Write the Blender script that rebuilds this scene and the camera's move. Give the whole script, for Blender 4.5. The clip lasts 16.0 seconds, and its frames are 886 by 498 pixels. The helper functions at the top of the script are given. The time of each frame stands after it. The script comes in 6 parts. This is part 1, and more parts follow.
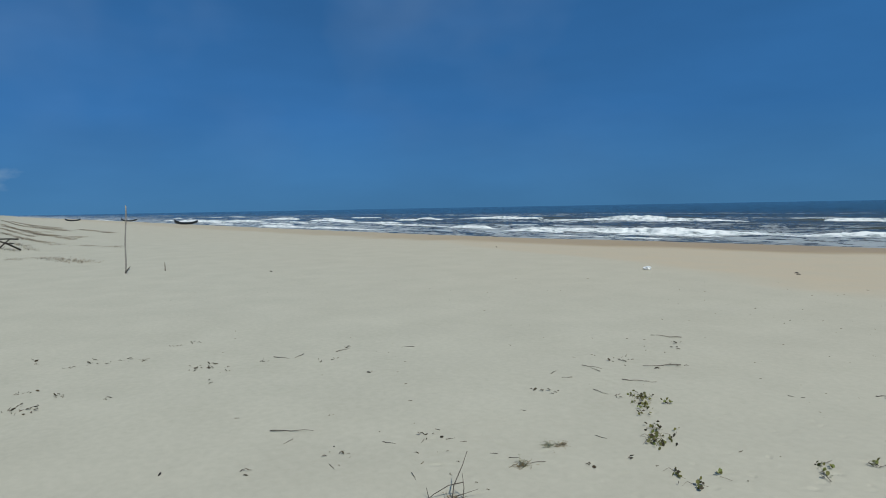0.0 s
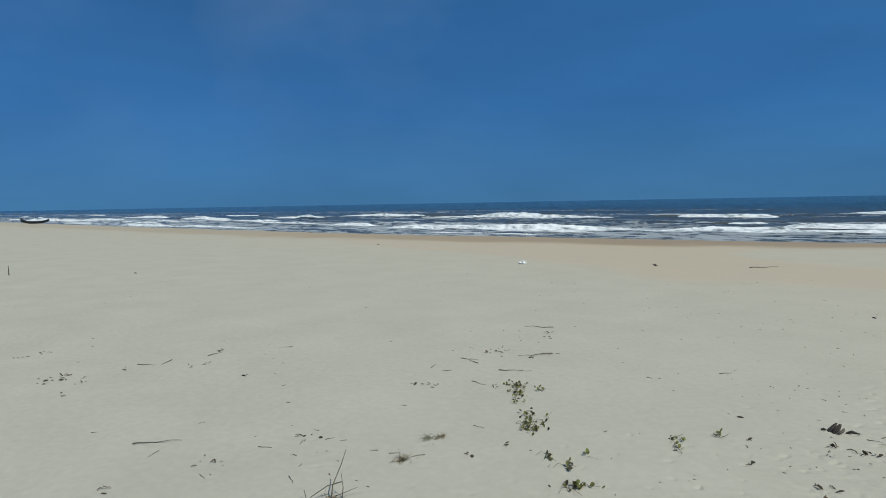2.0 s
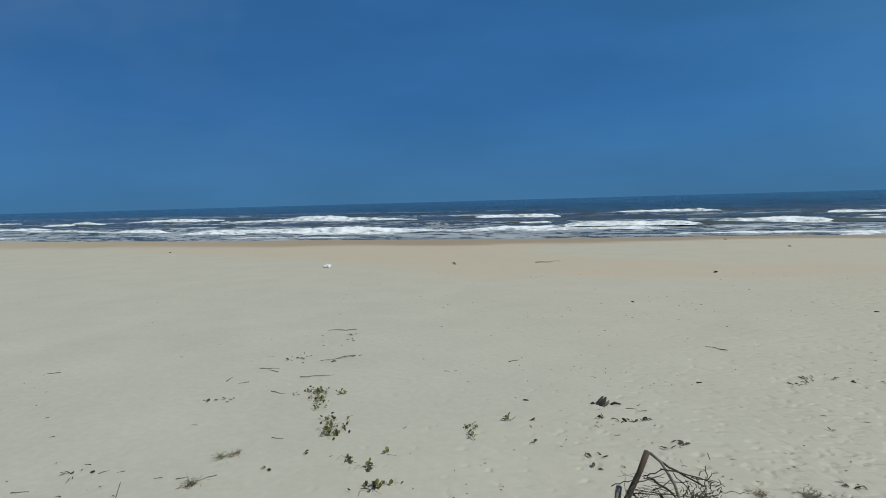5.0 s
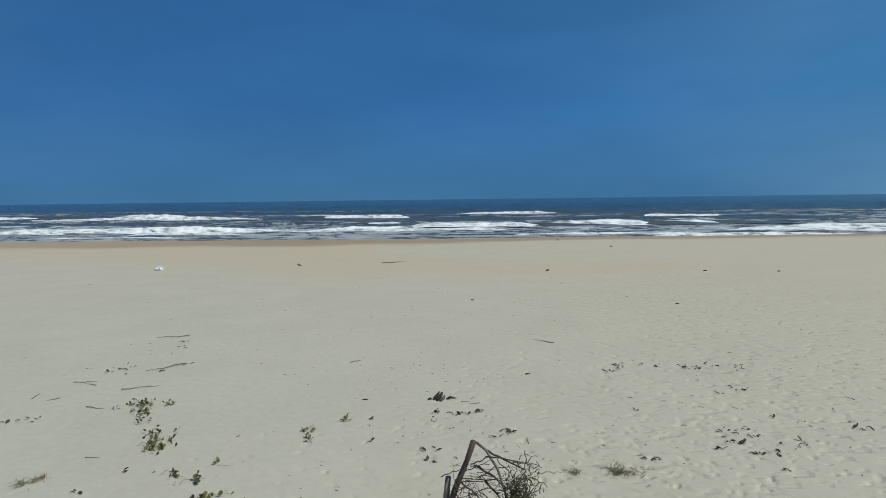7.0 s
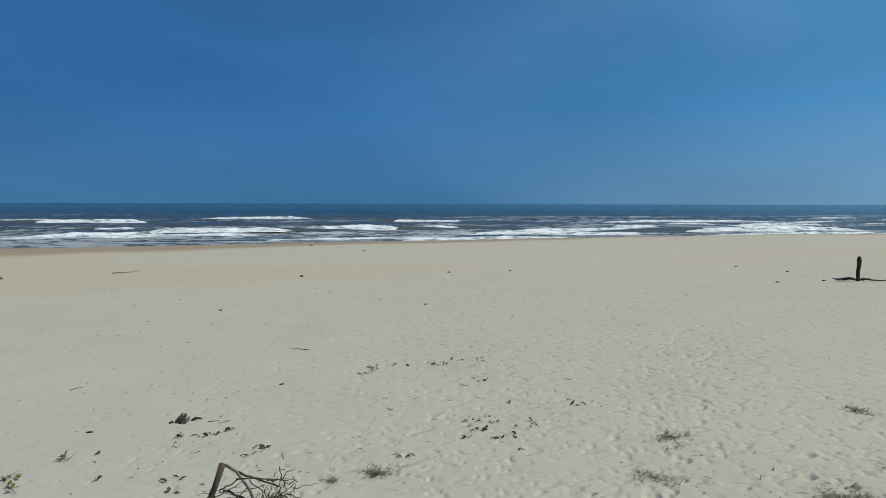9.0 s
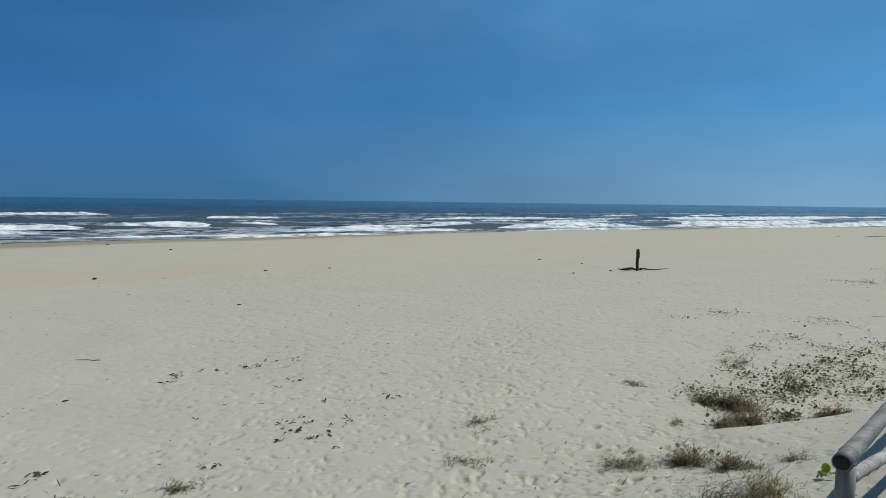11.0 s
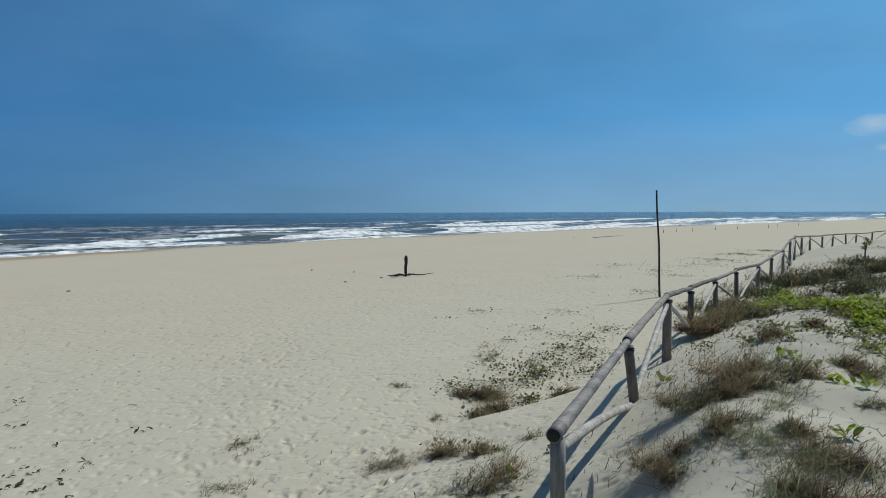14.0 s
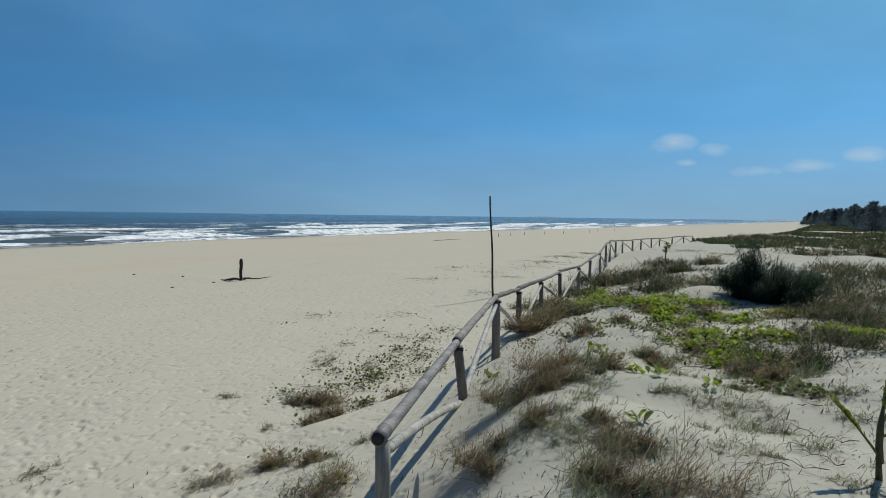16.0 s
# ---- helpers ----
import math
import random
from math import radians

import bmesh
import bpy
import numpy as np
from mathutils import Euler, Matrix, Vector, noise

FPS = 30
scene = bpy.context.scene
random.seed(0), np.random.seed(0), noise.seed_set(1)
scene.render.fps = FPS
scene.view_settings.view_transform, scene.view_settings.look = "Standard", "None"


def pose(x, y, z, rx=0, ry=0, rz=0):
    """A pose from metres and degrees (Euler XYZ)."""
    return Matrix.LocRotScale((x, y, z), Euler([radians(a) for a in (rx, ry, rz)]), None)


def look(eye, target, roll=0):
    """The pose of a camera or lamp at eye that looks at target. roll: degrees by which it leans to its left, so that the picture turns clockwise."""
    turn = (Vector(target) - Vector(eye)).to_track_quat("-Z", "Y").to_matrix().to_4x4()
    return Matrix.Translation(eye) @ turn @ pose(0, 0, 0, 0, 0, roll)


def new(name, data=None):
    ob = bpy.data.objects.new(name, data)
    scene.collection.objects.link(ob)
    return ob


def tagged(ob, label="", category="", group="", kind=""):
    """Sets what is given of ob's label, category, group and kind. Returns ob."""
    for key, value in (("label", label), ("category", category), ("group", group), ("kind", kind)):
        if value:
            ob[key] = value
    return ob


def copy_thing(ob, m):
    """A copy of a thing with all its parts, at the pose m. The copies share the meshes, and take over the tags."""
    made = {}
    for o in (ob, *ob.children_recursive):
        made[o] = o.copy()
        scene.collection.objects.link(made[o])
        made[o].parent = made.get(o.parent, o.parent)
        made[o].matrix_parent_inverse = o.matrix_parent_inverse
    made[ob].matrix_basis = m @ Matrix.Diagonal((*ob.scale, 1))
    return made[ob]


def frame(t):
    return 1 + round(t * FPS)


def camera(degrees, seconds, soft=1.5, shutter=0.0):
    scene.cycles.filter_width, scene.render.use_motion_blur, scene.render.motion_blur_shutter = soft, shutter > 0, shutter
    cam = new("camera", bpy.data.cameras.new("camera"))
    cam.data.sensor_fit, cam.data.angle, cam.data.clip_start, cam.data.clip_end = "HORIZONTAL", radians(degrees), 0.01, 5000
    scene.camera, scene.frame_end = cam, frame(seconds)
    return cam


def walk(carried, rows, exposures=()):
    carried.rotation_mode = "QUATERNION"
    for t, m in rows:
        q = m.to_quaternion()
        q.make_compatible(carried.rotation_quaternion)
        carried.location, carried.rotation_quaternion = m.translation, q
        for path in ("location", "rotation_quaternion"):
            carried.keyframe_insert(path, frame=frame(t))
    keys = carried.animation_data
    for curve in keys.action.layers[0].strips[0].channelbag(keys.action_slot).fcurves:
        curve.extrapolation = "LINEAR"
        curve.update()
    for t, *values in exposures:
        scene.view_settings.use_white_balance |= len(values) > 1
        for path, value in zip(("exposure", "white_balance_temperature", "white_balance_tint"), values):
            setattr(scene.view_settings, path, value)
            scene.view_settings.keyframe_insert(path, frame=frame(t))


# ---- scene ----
cam = camera(70.65, 16.0, soft=0.95)
PATH = [
    (0, (0.001, 0.000, 2.838), (-1.648, 1.125, 2.705), -1.04),
    (0.5, (0.018, 0.007, 2.839), (-1.576, 1.207, 2.700), -1.46),
    (1, (0.006, 0.016, 2.842), (-1.525, 1.295, 2.696), -1.08),
    (1.5, (0.015, 0.038, 2.831), (-1.452, 1.390, 2.684), -1.67),
    (2, (0.023, 0.057, 2.817), (-1.386, 1.469, 2.669), -1.04),
    (2.5, (0.041, 0.078, 2.823), (-1.308, 1.546, 2.669), -1.11),
    (3, (0.044, 0.119, 2.810), (-1.235, 1.650, 2.657), -1.23),
    (3.5, (0.073, 0.123, 2.813), (-1.142, 1.707, 2.680), -1.31),
    (4, (0.106, 0.140, 2.805), (-1.015, 1.792, 2.674), -1.17),
    (6.3, (0.148, 0.230, 2.799), (-0.465, 2.129, 2.655), -0.86),
    (6.5, (0.208, 0.202, 2.805), (-0.355, 2.117, 2.670), -0.44),
    (7, (0.290, 0.187, 2.803), (-0.183, 2.124, 2.643), -0.71),
    (7.5, (0.275, 0.277, 2.791), (0.107, 2.266, 2.660), -1.19),
    (8, (0.253, 0.278, 2.786), (0.281, 2.273, 2.652), -0.71),
    (10.3, (0.354, 0.371, 2.772), (0.985, 2.262, 2.610), 0.38),
    (10.5, (0.363, 0.347, 2.764), (1.049, 2.219, 2.606), 0.37),
    (11, (0.406, 0.319, 2.773), (1.243, 2.129, 2.621), 0.71),
    (11.5, (0.425, 0.327, 2.774), (1.353, 2.092, 2.625), 0.88),
    (12, (0.466, 0.308, 2.770), (1.481, 2.025, 2.625), 0.37),
    (12.5, (0.494, 0.284, 2.773), (1.599, 1.945, 2.632), -0.09),
    (13, (0.494, 0.228, 2.788), (1.723, 1.802, 2.684), -0.23),
    (13.5, (0.544, 0.202, 2.787), (1.882, 1.684, 2.676), 0.27),
    (14, (0.561, 0.173, 2.786), (1.976, 1.581, 2.668), -0.15),
    (14.5, (0.597, 0.149, 2.788), (2.112, 1.450, 2.667), 0.56),
    (15, (0.619, 0.130, 2.788), (2.204, 1.344, 2.670), 0.85),
    (15.5, (0.622, 0.105, 2.794), (2.284, 1.212, 2.682), 0.82),
    (16, (0.644, 0.085, 2.796), (2.363, 1.101, 2.689), 0.73),
]
EXPOSURES = [(0, -0.06, 6370, 2.5), (7, -0.09, 6430, 3), (11.5, -0.09, 6380, 3), (16, -0.05, 6520, 4)]
walk(cam, [(t, look(eye, target, roll)) for t, eye, target, roll in PATH], EXPOSURES)

# ---- light ----
SKY_TINT = [(0.25, (0.47, 0.94, 1.27)), (0.46, (0.43, 0.92, 1.24)), (0.73, (0.61, 1.14, 1.27)), (0.93, (0.57, 1.09, 1.20))]
HAZE_AWAY, HAZE_SUN, CLOUD = (0.7, 1.85, 3.4), (3.8, 5.2, 6.4), (6.4, 7.2, 8.0)
SUN_AZ, SUN_EL = radians(98), radians(50)
world = bpy.data.worlds.new("sky")
scene.world = world
world.use_nodes = True
wn, wl = world.node_tree.nodes, world.node_tree.links
wn.clear()
sky = wn.new("ShaderNodeTexSky")
sky.sky_type, sky.sun_disc = "NISHITA", False
sky.sun_elevation, sky.sun_rotation = SUN_EL, SUN_AZ
sky.altitude, sky.air_density, sky.dust_density, sky.ozone_density = 0, 1.0, 0.3, 4.0
bg = wn.new("ShaderNodeBackground")
bg.inputs["Strength"].default_value = 0.09
wout = wn.new("ShaderNodeOutputWorld")


def wmath(op, a, b=0.0, clamp=False):
    k = wn.new("ShaderNodeMath")
    k.operation, k.use_clamp = op, clamp
    for sock, v in zip(k.inputs, (a, b)):
        if isinstance(v, (int, float)):
            sock.default_value = v
        else:
            wl.new(v, sock)
    return k.outputs[0]


# clear, dry air: the whole dome shows the colour that the sky has well above the horizon
coord = wn.new("ShaderNodeTexCoord")
lift = wn.new("ShaderNodeVectorMath")
lift.operation = "ADD"
lift.inputs[1].default_value = (0, 0, 0.32)
wl.new(coord.outputs["Generated"], lift.inputs[0])
unit = wn.new("ShaderNodeVectorMath")
unit.operation = "NORMALIZE"
wl.new(lift.outputs[0], unit.inputs[0])
wl.new(unit.outputs[0], sky.inputs["Vector"])
toward = wn.new("ShaderNodeVectorMath")
toward.operation = "DOT_PRODUCT"
toward.inputs[1].default_value = (math.sin(SUN_AZ) * math.cos(SUN_EL), math.cos(SUN_AZ) * math.cos(SUN_EL), math.sin(SUN_EL))
wl.new(coord.outputs["Generated"], toward.inputs[0])
glow = wn.new("ShaderNodeValToRGB")
while len(glow.color_ramp.elements) < 4:
    glow.color_ramp.elements.new(0.5)
for k, (at, col) in zip(glow.color_ramp.elements, SKY_TINT):
    k.position, k.color = at, (*col, 1)
wl.new(wmath("MULTIPLY_ADD", toward.outputs["Value"], 0.5), glow.inputs[0])
glow.inputs[0].links[0].from_node.inputs[2].default_value = 0.5
tint = wn.new("ShaderNodeMix")
tint.data_type, tint.blend_type = "RGBA", "MULTIPLY"
tint.inputs[0].default_value = 1.0
wl.new(sky.outputs["Color"], tint.inputs[6])
high = wn.new("ShaderNodeMapRange")
high.inputs[1].default_value, high.inputs[2].default_value, high.inputs[3].default_value, high.inputs[4].default_value = 0.45, 0.7, 1.0, 0.25
wl.new(glow.outputs[0], tint.inputs[7])
# faint haze along the horizon and a few small fair-weather clouds low in the sky
sepd = wn.new("ShaderNodeSeparateXYZ")
wl.new(coord.outputs["Generated"], sepd.inputs[0])
wl.new(sepd.outputs[2], high.inputs[0])
wl.new(high.outputs[0], tint.inputs[0])
haze = wn.new("ShaderNodeMix")
haze.data_type = "RGBA"
hz = wn.new("ShaderNodeMapRange")
hz.inputs[1].default_value, hz.inputs[2].default_value = 0.14, 0.0
hz.inputs[4].default_value = 0.7
wl.new(sepd.outputs[2], hz.inputs[0])
wl.new(hz.outputs[0], haze.inputs[0])
wl.new(tint.outputs[2], haze.inputs[6])
hcol = wn.new("ShaderNodeMix")
hcol.data_type = "RGBA"
hcol.inputs[6].default_value, hcol.inputs[7].default_value = (*HAZE_AWAY, 1), (*HAZE_SUN, 1)
hs = wn.new("ShaderNodeMapRange")
hs.inputs[1].default_value, hs.inputs[2].default_value = 0.02, 0.74
wl.new(toward.outputs["Value"], hs.inputs[0])
wl.new(hs.outputs[0], hcol.inputs[0])
wl.new(hcol.outputs[2], haze.inputs[7])
puff = wn.new("ShaderNodeTexNoise")
puff.inputs["Scale"].default_value, puff.inputs["Detail"].default_value = 13.0, 9.0
puffmap = wn.new("ShaderNodeMapping")
puffmap.inputs["Scale"].default_value = (1.0, 1.0, 2.2)
wl.new(coord.outputs["Generated"], puffmap.inputs["Vector"])
wl.new(puffmap.outputs[0], puff.inputs["Vector"])
cover = None
for az, el, wide, tall, dense in ((79.4, 6.4, 2.6, 1.15, 1), (82.6, 5.75, 1.9, 0.85, 0.9), (80.5, 4.75, 1.4, 0.5, 0.8), (85.9, 3.9, 3.2, 0.75, 0.7), (89.4, 4.25, 3.0, 0.8, 0.8), (93.3, 5.0, 2.4, 0.9, 0.8), (97, 4.4, 3.0, 0.9, 0.8), (-91.0, 2.8, 4.5, 1.6, 0.5)):
    ce = Vector((math.sin(radians(az)) * math.cos(radians(el)), math.cos(radians(az)) * math.cos(radians(el)), math.sin(radians(el))))
    sub = wn.new("ShaderNodeVectorMath")
    sub.operation = "SUBTRACT"
    sub.inputs[1].default_value = ce
    wl.new(coord.outputs["Generated"], sub.inputs[0])
    sq = wn.new("ShaderNodeVectorMath")
    sq.operation = "MULTIPLY"
    sq.inputs[1].default_value = (1 / radians(wide), 1 / radians(wide), 1 / radians(tall))
    wl.new(sub.outputs[0], sq.inputs[0])
    ln = wn.new("ShaderNodeVectorMath")
    ln.operation = "LENGTH"
    wl.new(sq.outputs[0], ln.inputs[0])
    one = wmath("MULTIPLY", wmath("SUBTRACT", 1.0, ln.outputs["Value"], True), dense)
    cover = one if cover is None else wmath("MAXIMUM", cover, one)
shape = wmath("ADD", wmath("MULTIPLY", cover, 1.1), wmath("MULTIPLY", wmath("SUBTRACT", puff.outputs["Fac"], 0.5), 2.4))
mask = wn.new("ShaderNodeMapRange")
mask.inputs[1].default_value, mask.inputs[2].default_value, mask.inputs[4].default_value = 0.2, 1.25, 0.55
wl.new(wmath("MULTIPLY", shape, wmath("MINIMUM", wmath("MULTIPLY", cover, 3.0), 1.0)), mask.inputs[0])
clouds = wn.new("ShaderNodeMix")
clouds.data_type = "RGBA"
wl.new(mask.outputs[0], clouds.inputs[0])
wl.new(haze.outputs[2], clouds.inputs[6])
clouds.inputs[7].default_value = (*CLOUD, 1)
# thin high veil, streaked
veilmap = wn.new("ShaderNodeMapping")
veilmap.inputs["Scale"].default_value, veilmap.inputs["Rotation"].default_value = (1.2, 1.2, 4.0), (0.3, 0.25, 0)
wl.new(coord.outputs["Generated"], veilmap.inputs["Vector"])
veil = wn.new("ShaderNodeTexNoise")
veil.inputs["Scale"].default_value, veil.inputs["Detail"].default_value = 2.2, 4.0
wl.new(veilmap.outputs[0], veil.inputs["Vector"])
vr = wn.new("ShaderNodeMapRange")
vr.inputs[1].default_value, vr.inputs[2].default_value, vr.inputs[3].default_value, vr.inputs[4].default_value = 0.35, 0.75, 0.92, 1.09
wl.new(veil.outputs["Fac"], vr.inputs[0])
cirmap = wn.new("ShaderNodeMapping")
cirmap.inputs["Rotation"].default_value, cirmap.inputs["Scale"].default_value = (0.0, 0.5, 0.5), (1.0, 3.0, 3.6)
wl.new(coord.outputs["Generated"], cirmap.inputs["Vector"])
cir = wn.new("ShaderNodeTexNoise")
cir.inputs["Scale"].default_value, cir.inputs["Detail"].default_value = 1.7, 3.0
wl.new(cirmap.outputs[0], cir.inputs["Vector"])
cfac = wn.new("ShaderNodeMapRange")
cfac.inputs[1].default_value, cfac.inputs[2].default_value, cfac.inputs[4].default_value = 0.45, 0.85, 0.09
wl.new(cir.outputs["Fac"], cfac.inputs[0])
cirrus = wn.new("ShaderNodeMix")
cirrus.data_type = "RGBA"
wl.new(wmath("MULTIPLY", cfac.outputs[0], wmath("MULTIPLY", sepd.outputs[2], 3.0, True)), cirrus.inputs[0])
wl.new(clouds.outputs[2], cirrus.inputs[6])
cirrus.inputs[7].default_value = (*CLOUD, 1)
wl.new(cirrus.outputs[2], bg.inputs["Color"])
wl.new(wmath("MULTIPLY", vr.outputs[0], 0.09), bg.inputs["Strength"])
wl.new(bg.outputs["Background"], wout.inputs["Surface"])

sun = new("sun", bpy.data.lights.new("sun", "SUN"))
sun.data.energy, sun.data.angle, sun.data.color = 3.7, radians(0.53), (1.0, 0.95, 0.87)
sun.matrix_world = look((math.sin(SUN_AZ) * math.cos(SUN_EL) * 50, math.cos(SUN_AZ) * math.cos(SUN_EL) * 50, math.sin(SUN_EL) * 50), (0, 0, 0))


# ---- materials ----
def material(name, rough=0.8, metal=0.0):
    m = bpy.data.materials.new(name)
    m.use_nodes = True
    n = m.node_tree.nodes
    b = n["Principled BSDF"]
    b.inputs["Roughness"].default_value, b.inputs["Metallic"].default_value = rough, metal
    return m, n, m.node_tree.links, b


def ramp(n, stops):
    r = n.new("ShaderNodeValToRGB")
    e = r.color_ramp.elements
    while len(e) < len(stops):
        e.new(0.5)
    for k, (at, col) in zip(e, stops):
        k.position, k.color = at, (*col, 1) if len(col) == 3 else col
    return r


def noise_tex(n, l, scale, detail=4, coord=None, rough=0.55):
    t = n.new("ShaderNodeTexNoise")
    t.inputs["Scale"].default_value, t.inputs["Detail"].default_value, t.inputs["Roughness"].default_value = scale, detail, rough
    if coord is not None:
        l.new(coord, t.inputs["Vector"])
    return t


def bump(n, l, height, b, strength, distance, normal=None):
    k = n.new("ShaderNodeBump")
    k.inputs["Strength"].default_value, k.inputs["Distance"].default_value = strength, distance
    l.new(height, k.inputs["Height"])
    if normal is not None:
        l.new(normal, k.inputs["Normal"])
    l.new(k.outputs["Normal"], b.inputs["Normal"])
    return k.outputs["Normal"]


def mix(n, l, fac, a, b, kind="MIX"):
    k = n.new("ShaderNodeMix")
    k.data_type, k.blend_type = "RGBA", kind
    for sock, v in ((k.inputs[0], fac), (k.inputs[6], a), (k.inputs[7], b)):
        if isinstance(v, (int, float)):
            sock.default_value = v
        elif isinstance(v, tuple):
            sock.default_value = (*v, 1)
        else:
            l.new(v, sock)
    return k.outputs[2]


def math_node(n, l, op, a, b=0.0):
    k = n.new("ShaderNodeMath")
    k.operation = op
    for sock, v in zip(k.inputs, (a, b)):
        if isinstance(v, (int, float)):
            sock.default_value = v
        else:
            l.new(v, sock)
    return k.outputs[0]


def spread(n, l, v, lo, hi):
    k = n.new("ShaderNodeMapRange")
    k.inputs[1].default_value, k.inputs[2].default_value = lo, hi
    l.new(v, k.inputs[0])
    return k.outputs[0]


def two_tone(name, dark, light, scale, rough=0.8, detail=5, strength=0.3, distance=0.01, stretch=(1, 1, 1), coord="Object", per_object=0.0):
    """A plain natural surface: two colours mixed by a coarse and a fine noise, with a relief."""
    m, n, l, b = material(name, rough)
    tc = n.new("ShaderNodeTexCoord")
    mp = n.new("ShaderNodeMapping")
    mp.inputs["Scale"].default_value = stretch
    l.new(tc.outputs[coord], mp.inputs["Vector"])
    a = noise_tex(n, l, scale, detail, mp.outputs[0])
    c = noise_tex(n, l, scale * 7, detail, mp.outputs[0])
    f = math_node(n, l, "MULTIPLY_ADD", a.outputs["Fac"], 0.65)
    n[f.node.name].inputs[2].default_value = 0.0
    f2 = math_node(n, l, "MULTIPLY", c.outputs["Fac"], 0.35)
    total = math_node(n, l, "ADD", f, f2)
    if per_object:
        info = n.new("ShaderNodeObjectInfo")
        off = math_node(n, l, "MULTIPLY", math_node(n, l, "SUBTRACT", info.outputs["Random"], 0.5), per_object)
        total = math_node(n, l, "ADD", total, off)
    r = ramp(n, [(0.3, dark), (0.7, light)])
    l.new(total, r.inputs[0])
    l.new(r.outputs[0], b.inputs["Base Color"])
    bump(n, l, total, b, strength, distance)
    return m


def leaf_material(name, dark, light, rough=0.5, through_light=0.4):
    m, n, l, b = material(name, rough)
    g = n.new("ShaderNodeNewGeometry")
    r = ramp(n, [(0.0, dark), (1.0, light)])
    l.new(g.outputs["Random Per Island"], r.inputs[0])
    tc = n.new("ShaderNodeTexCoord")
    z = noise_tex(n, l, 9, 3, tc.outputs["Object"])
    col = mix(n, l, spread(n, l, z.outputs["Fac"], 0.35, 0.7), r.outputs[0], tuple(0.55 * v for v in light))
    l.new(col, b.inputs["Base Color"])
    b.inputs["Specular IOR Level"].default_value = 0.25
    thin = n.new("ShaderNodeBsdfTranslucent")
    l.new(col, thin.inputs["Color"])
    both = n.new("ShaderNodeMixShader")
    both.inputs[0].default_value = through_light
    l.new(b.outputs[0], both.inputs[1])
    l.new(thin.outputs[0], both.inputs[2])
    l.new(both.outputs[0], n["Material Output"].inputs["Surface"])
    return m


def sand_material():
    m, n, l, b = material("beach_sand", 0.95)
    b.inputs["Specular IOR Level"].default_value = 0.15
    tc = n.new("ShaderNodeTexCoord")
    P = tc.outputs["Object"]
    sep = n.new("ShaderNodeSeparateXYZ")
    l.new(P, sep.inputs[0])
    big = noise_tex(n, l, 0.05, 4, P)
    mid = noise_tex(n, l, 0.6, 5, P)
    fine = noise_tex(n, l, 9, 6, P)
    grain = noise_tex(n, l, 260, 2, P)
    base = ramp(n, [(0.3, (0.405, 0.383, 0.312)), (0.7, (0.49, 0.465, 0.383))])
    l.new(math_node(n, l, "ADD", math_node(n, l, "MULTIPLY", mid.outputs["Fac"], 0.5), math_node(n, l, "MULTIPLY", fine.outputs["Fac"], 0.5)), base.inputs[0])
    base_col = mix(n, l, math_node(n, l, "MULTIPLY", spread(n, l, sep.outputs[0], -10.0, 6.0), 0.45), base.outputs[0], (0.475, 0.425, 0.34))
    # iron-tinted coarser sand on the seaward half, berm-face shading painted into its belt
    belt_at = n.new("ShaderNodeAttribute")
    belt_at.attribute_name = "belt"
    warm = math_node(n, l, "MULTIPLY", spread(n, l, math_node(n, l, "ADD", sep.outputs[1], math_node(n, l, "MULTIPLY", big.outputs["Fac"], 14.0)), 14.0, 34.0), 0.30)
    col = mix(n, l, warm, base_col, (0.485, 0.41, 0.30))
    col = mix(n, l, math_node(n, l, "MULTIPLY", belt_at.outputs["Fac"], math_node(n, l, "ADD", 0.1, math_node(n, l, "MULTIPLY", mid.outputs["Fac"], 0.75))), col, (0.485, 0.385, 0.27))
    # pale dry dune sand
    wet_at = n.new("ShaderNodeAttribute")
    wet_at.attribute_name = "wet"
    dune_at = n.new("ShaderNodeAttribute")
    dune_at.attribute_name = "dune"
    col = mix(n, l, dune_at.outputs["Fac"], col, mix(n, l, mid.outputs["Fac"], (0.345, 0.33, 0.27), (0.44, 0.42, 0.35)))
    speck = spread(n, l, grain.outputs["Fac"], 0.62, 0.75)
    col = mix(n, l, math_node(n, l, "MULTIPLY", speck, 0.25), col, (0.20, 0.17, 0.13))
    col = mix(n, l, wet_at.outputs["Fac"], col, (0.37, 0.275, 0.165))
    l.new(col, b.inputs["Base Color"])
    l.new(math_node(n, l, "SUBTRACT", 0.95, math_node(n, l, "MULTIPLY", wet_at.outputs["Fac"], 0.5)), b.inputs["Roughness"])
    rip = noise_tex(n, l, 3.2, 6, P, 0.62)
    n1 = bump(n, l, rip.outputs["Fac"], b, 0.35, 0.03)
    n2 = bump(n, l, fine.outputs["Fac"], b, 0.35, 0.012, n1)
    # scuffs where people walk
    trod_at = n.new("ShaderNodeAttribute")
    trod_at.attribute_name = "trod"
    turned = n.new("ShaderNodeMapping")
    turned.inputs["Rotation"].default_value, turned.inputs["Scale"].default_value = (0, 0, -0.6), (0.6, 1.0, 1.0)
    l.new(P, turned.inputs["Vector"])
    scuff = noise_tex(n, l, 5.5, 2, turned.outputs[0], 0.5)
    pits = math_node(n, l, "MULTIPLY", spread(n, l, scuff.outputs["Fac"], 0.47, 0.32), trod_at.outputs["Fac"])
    deep = math_node(n, l, "MULTIPLY", pits, -1.0)
    bump(n, l, deep, b, 0.65, 0.026, n2)
    return m


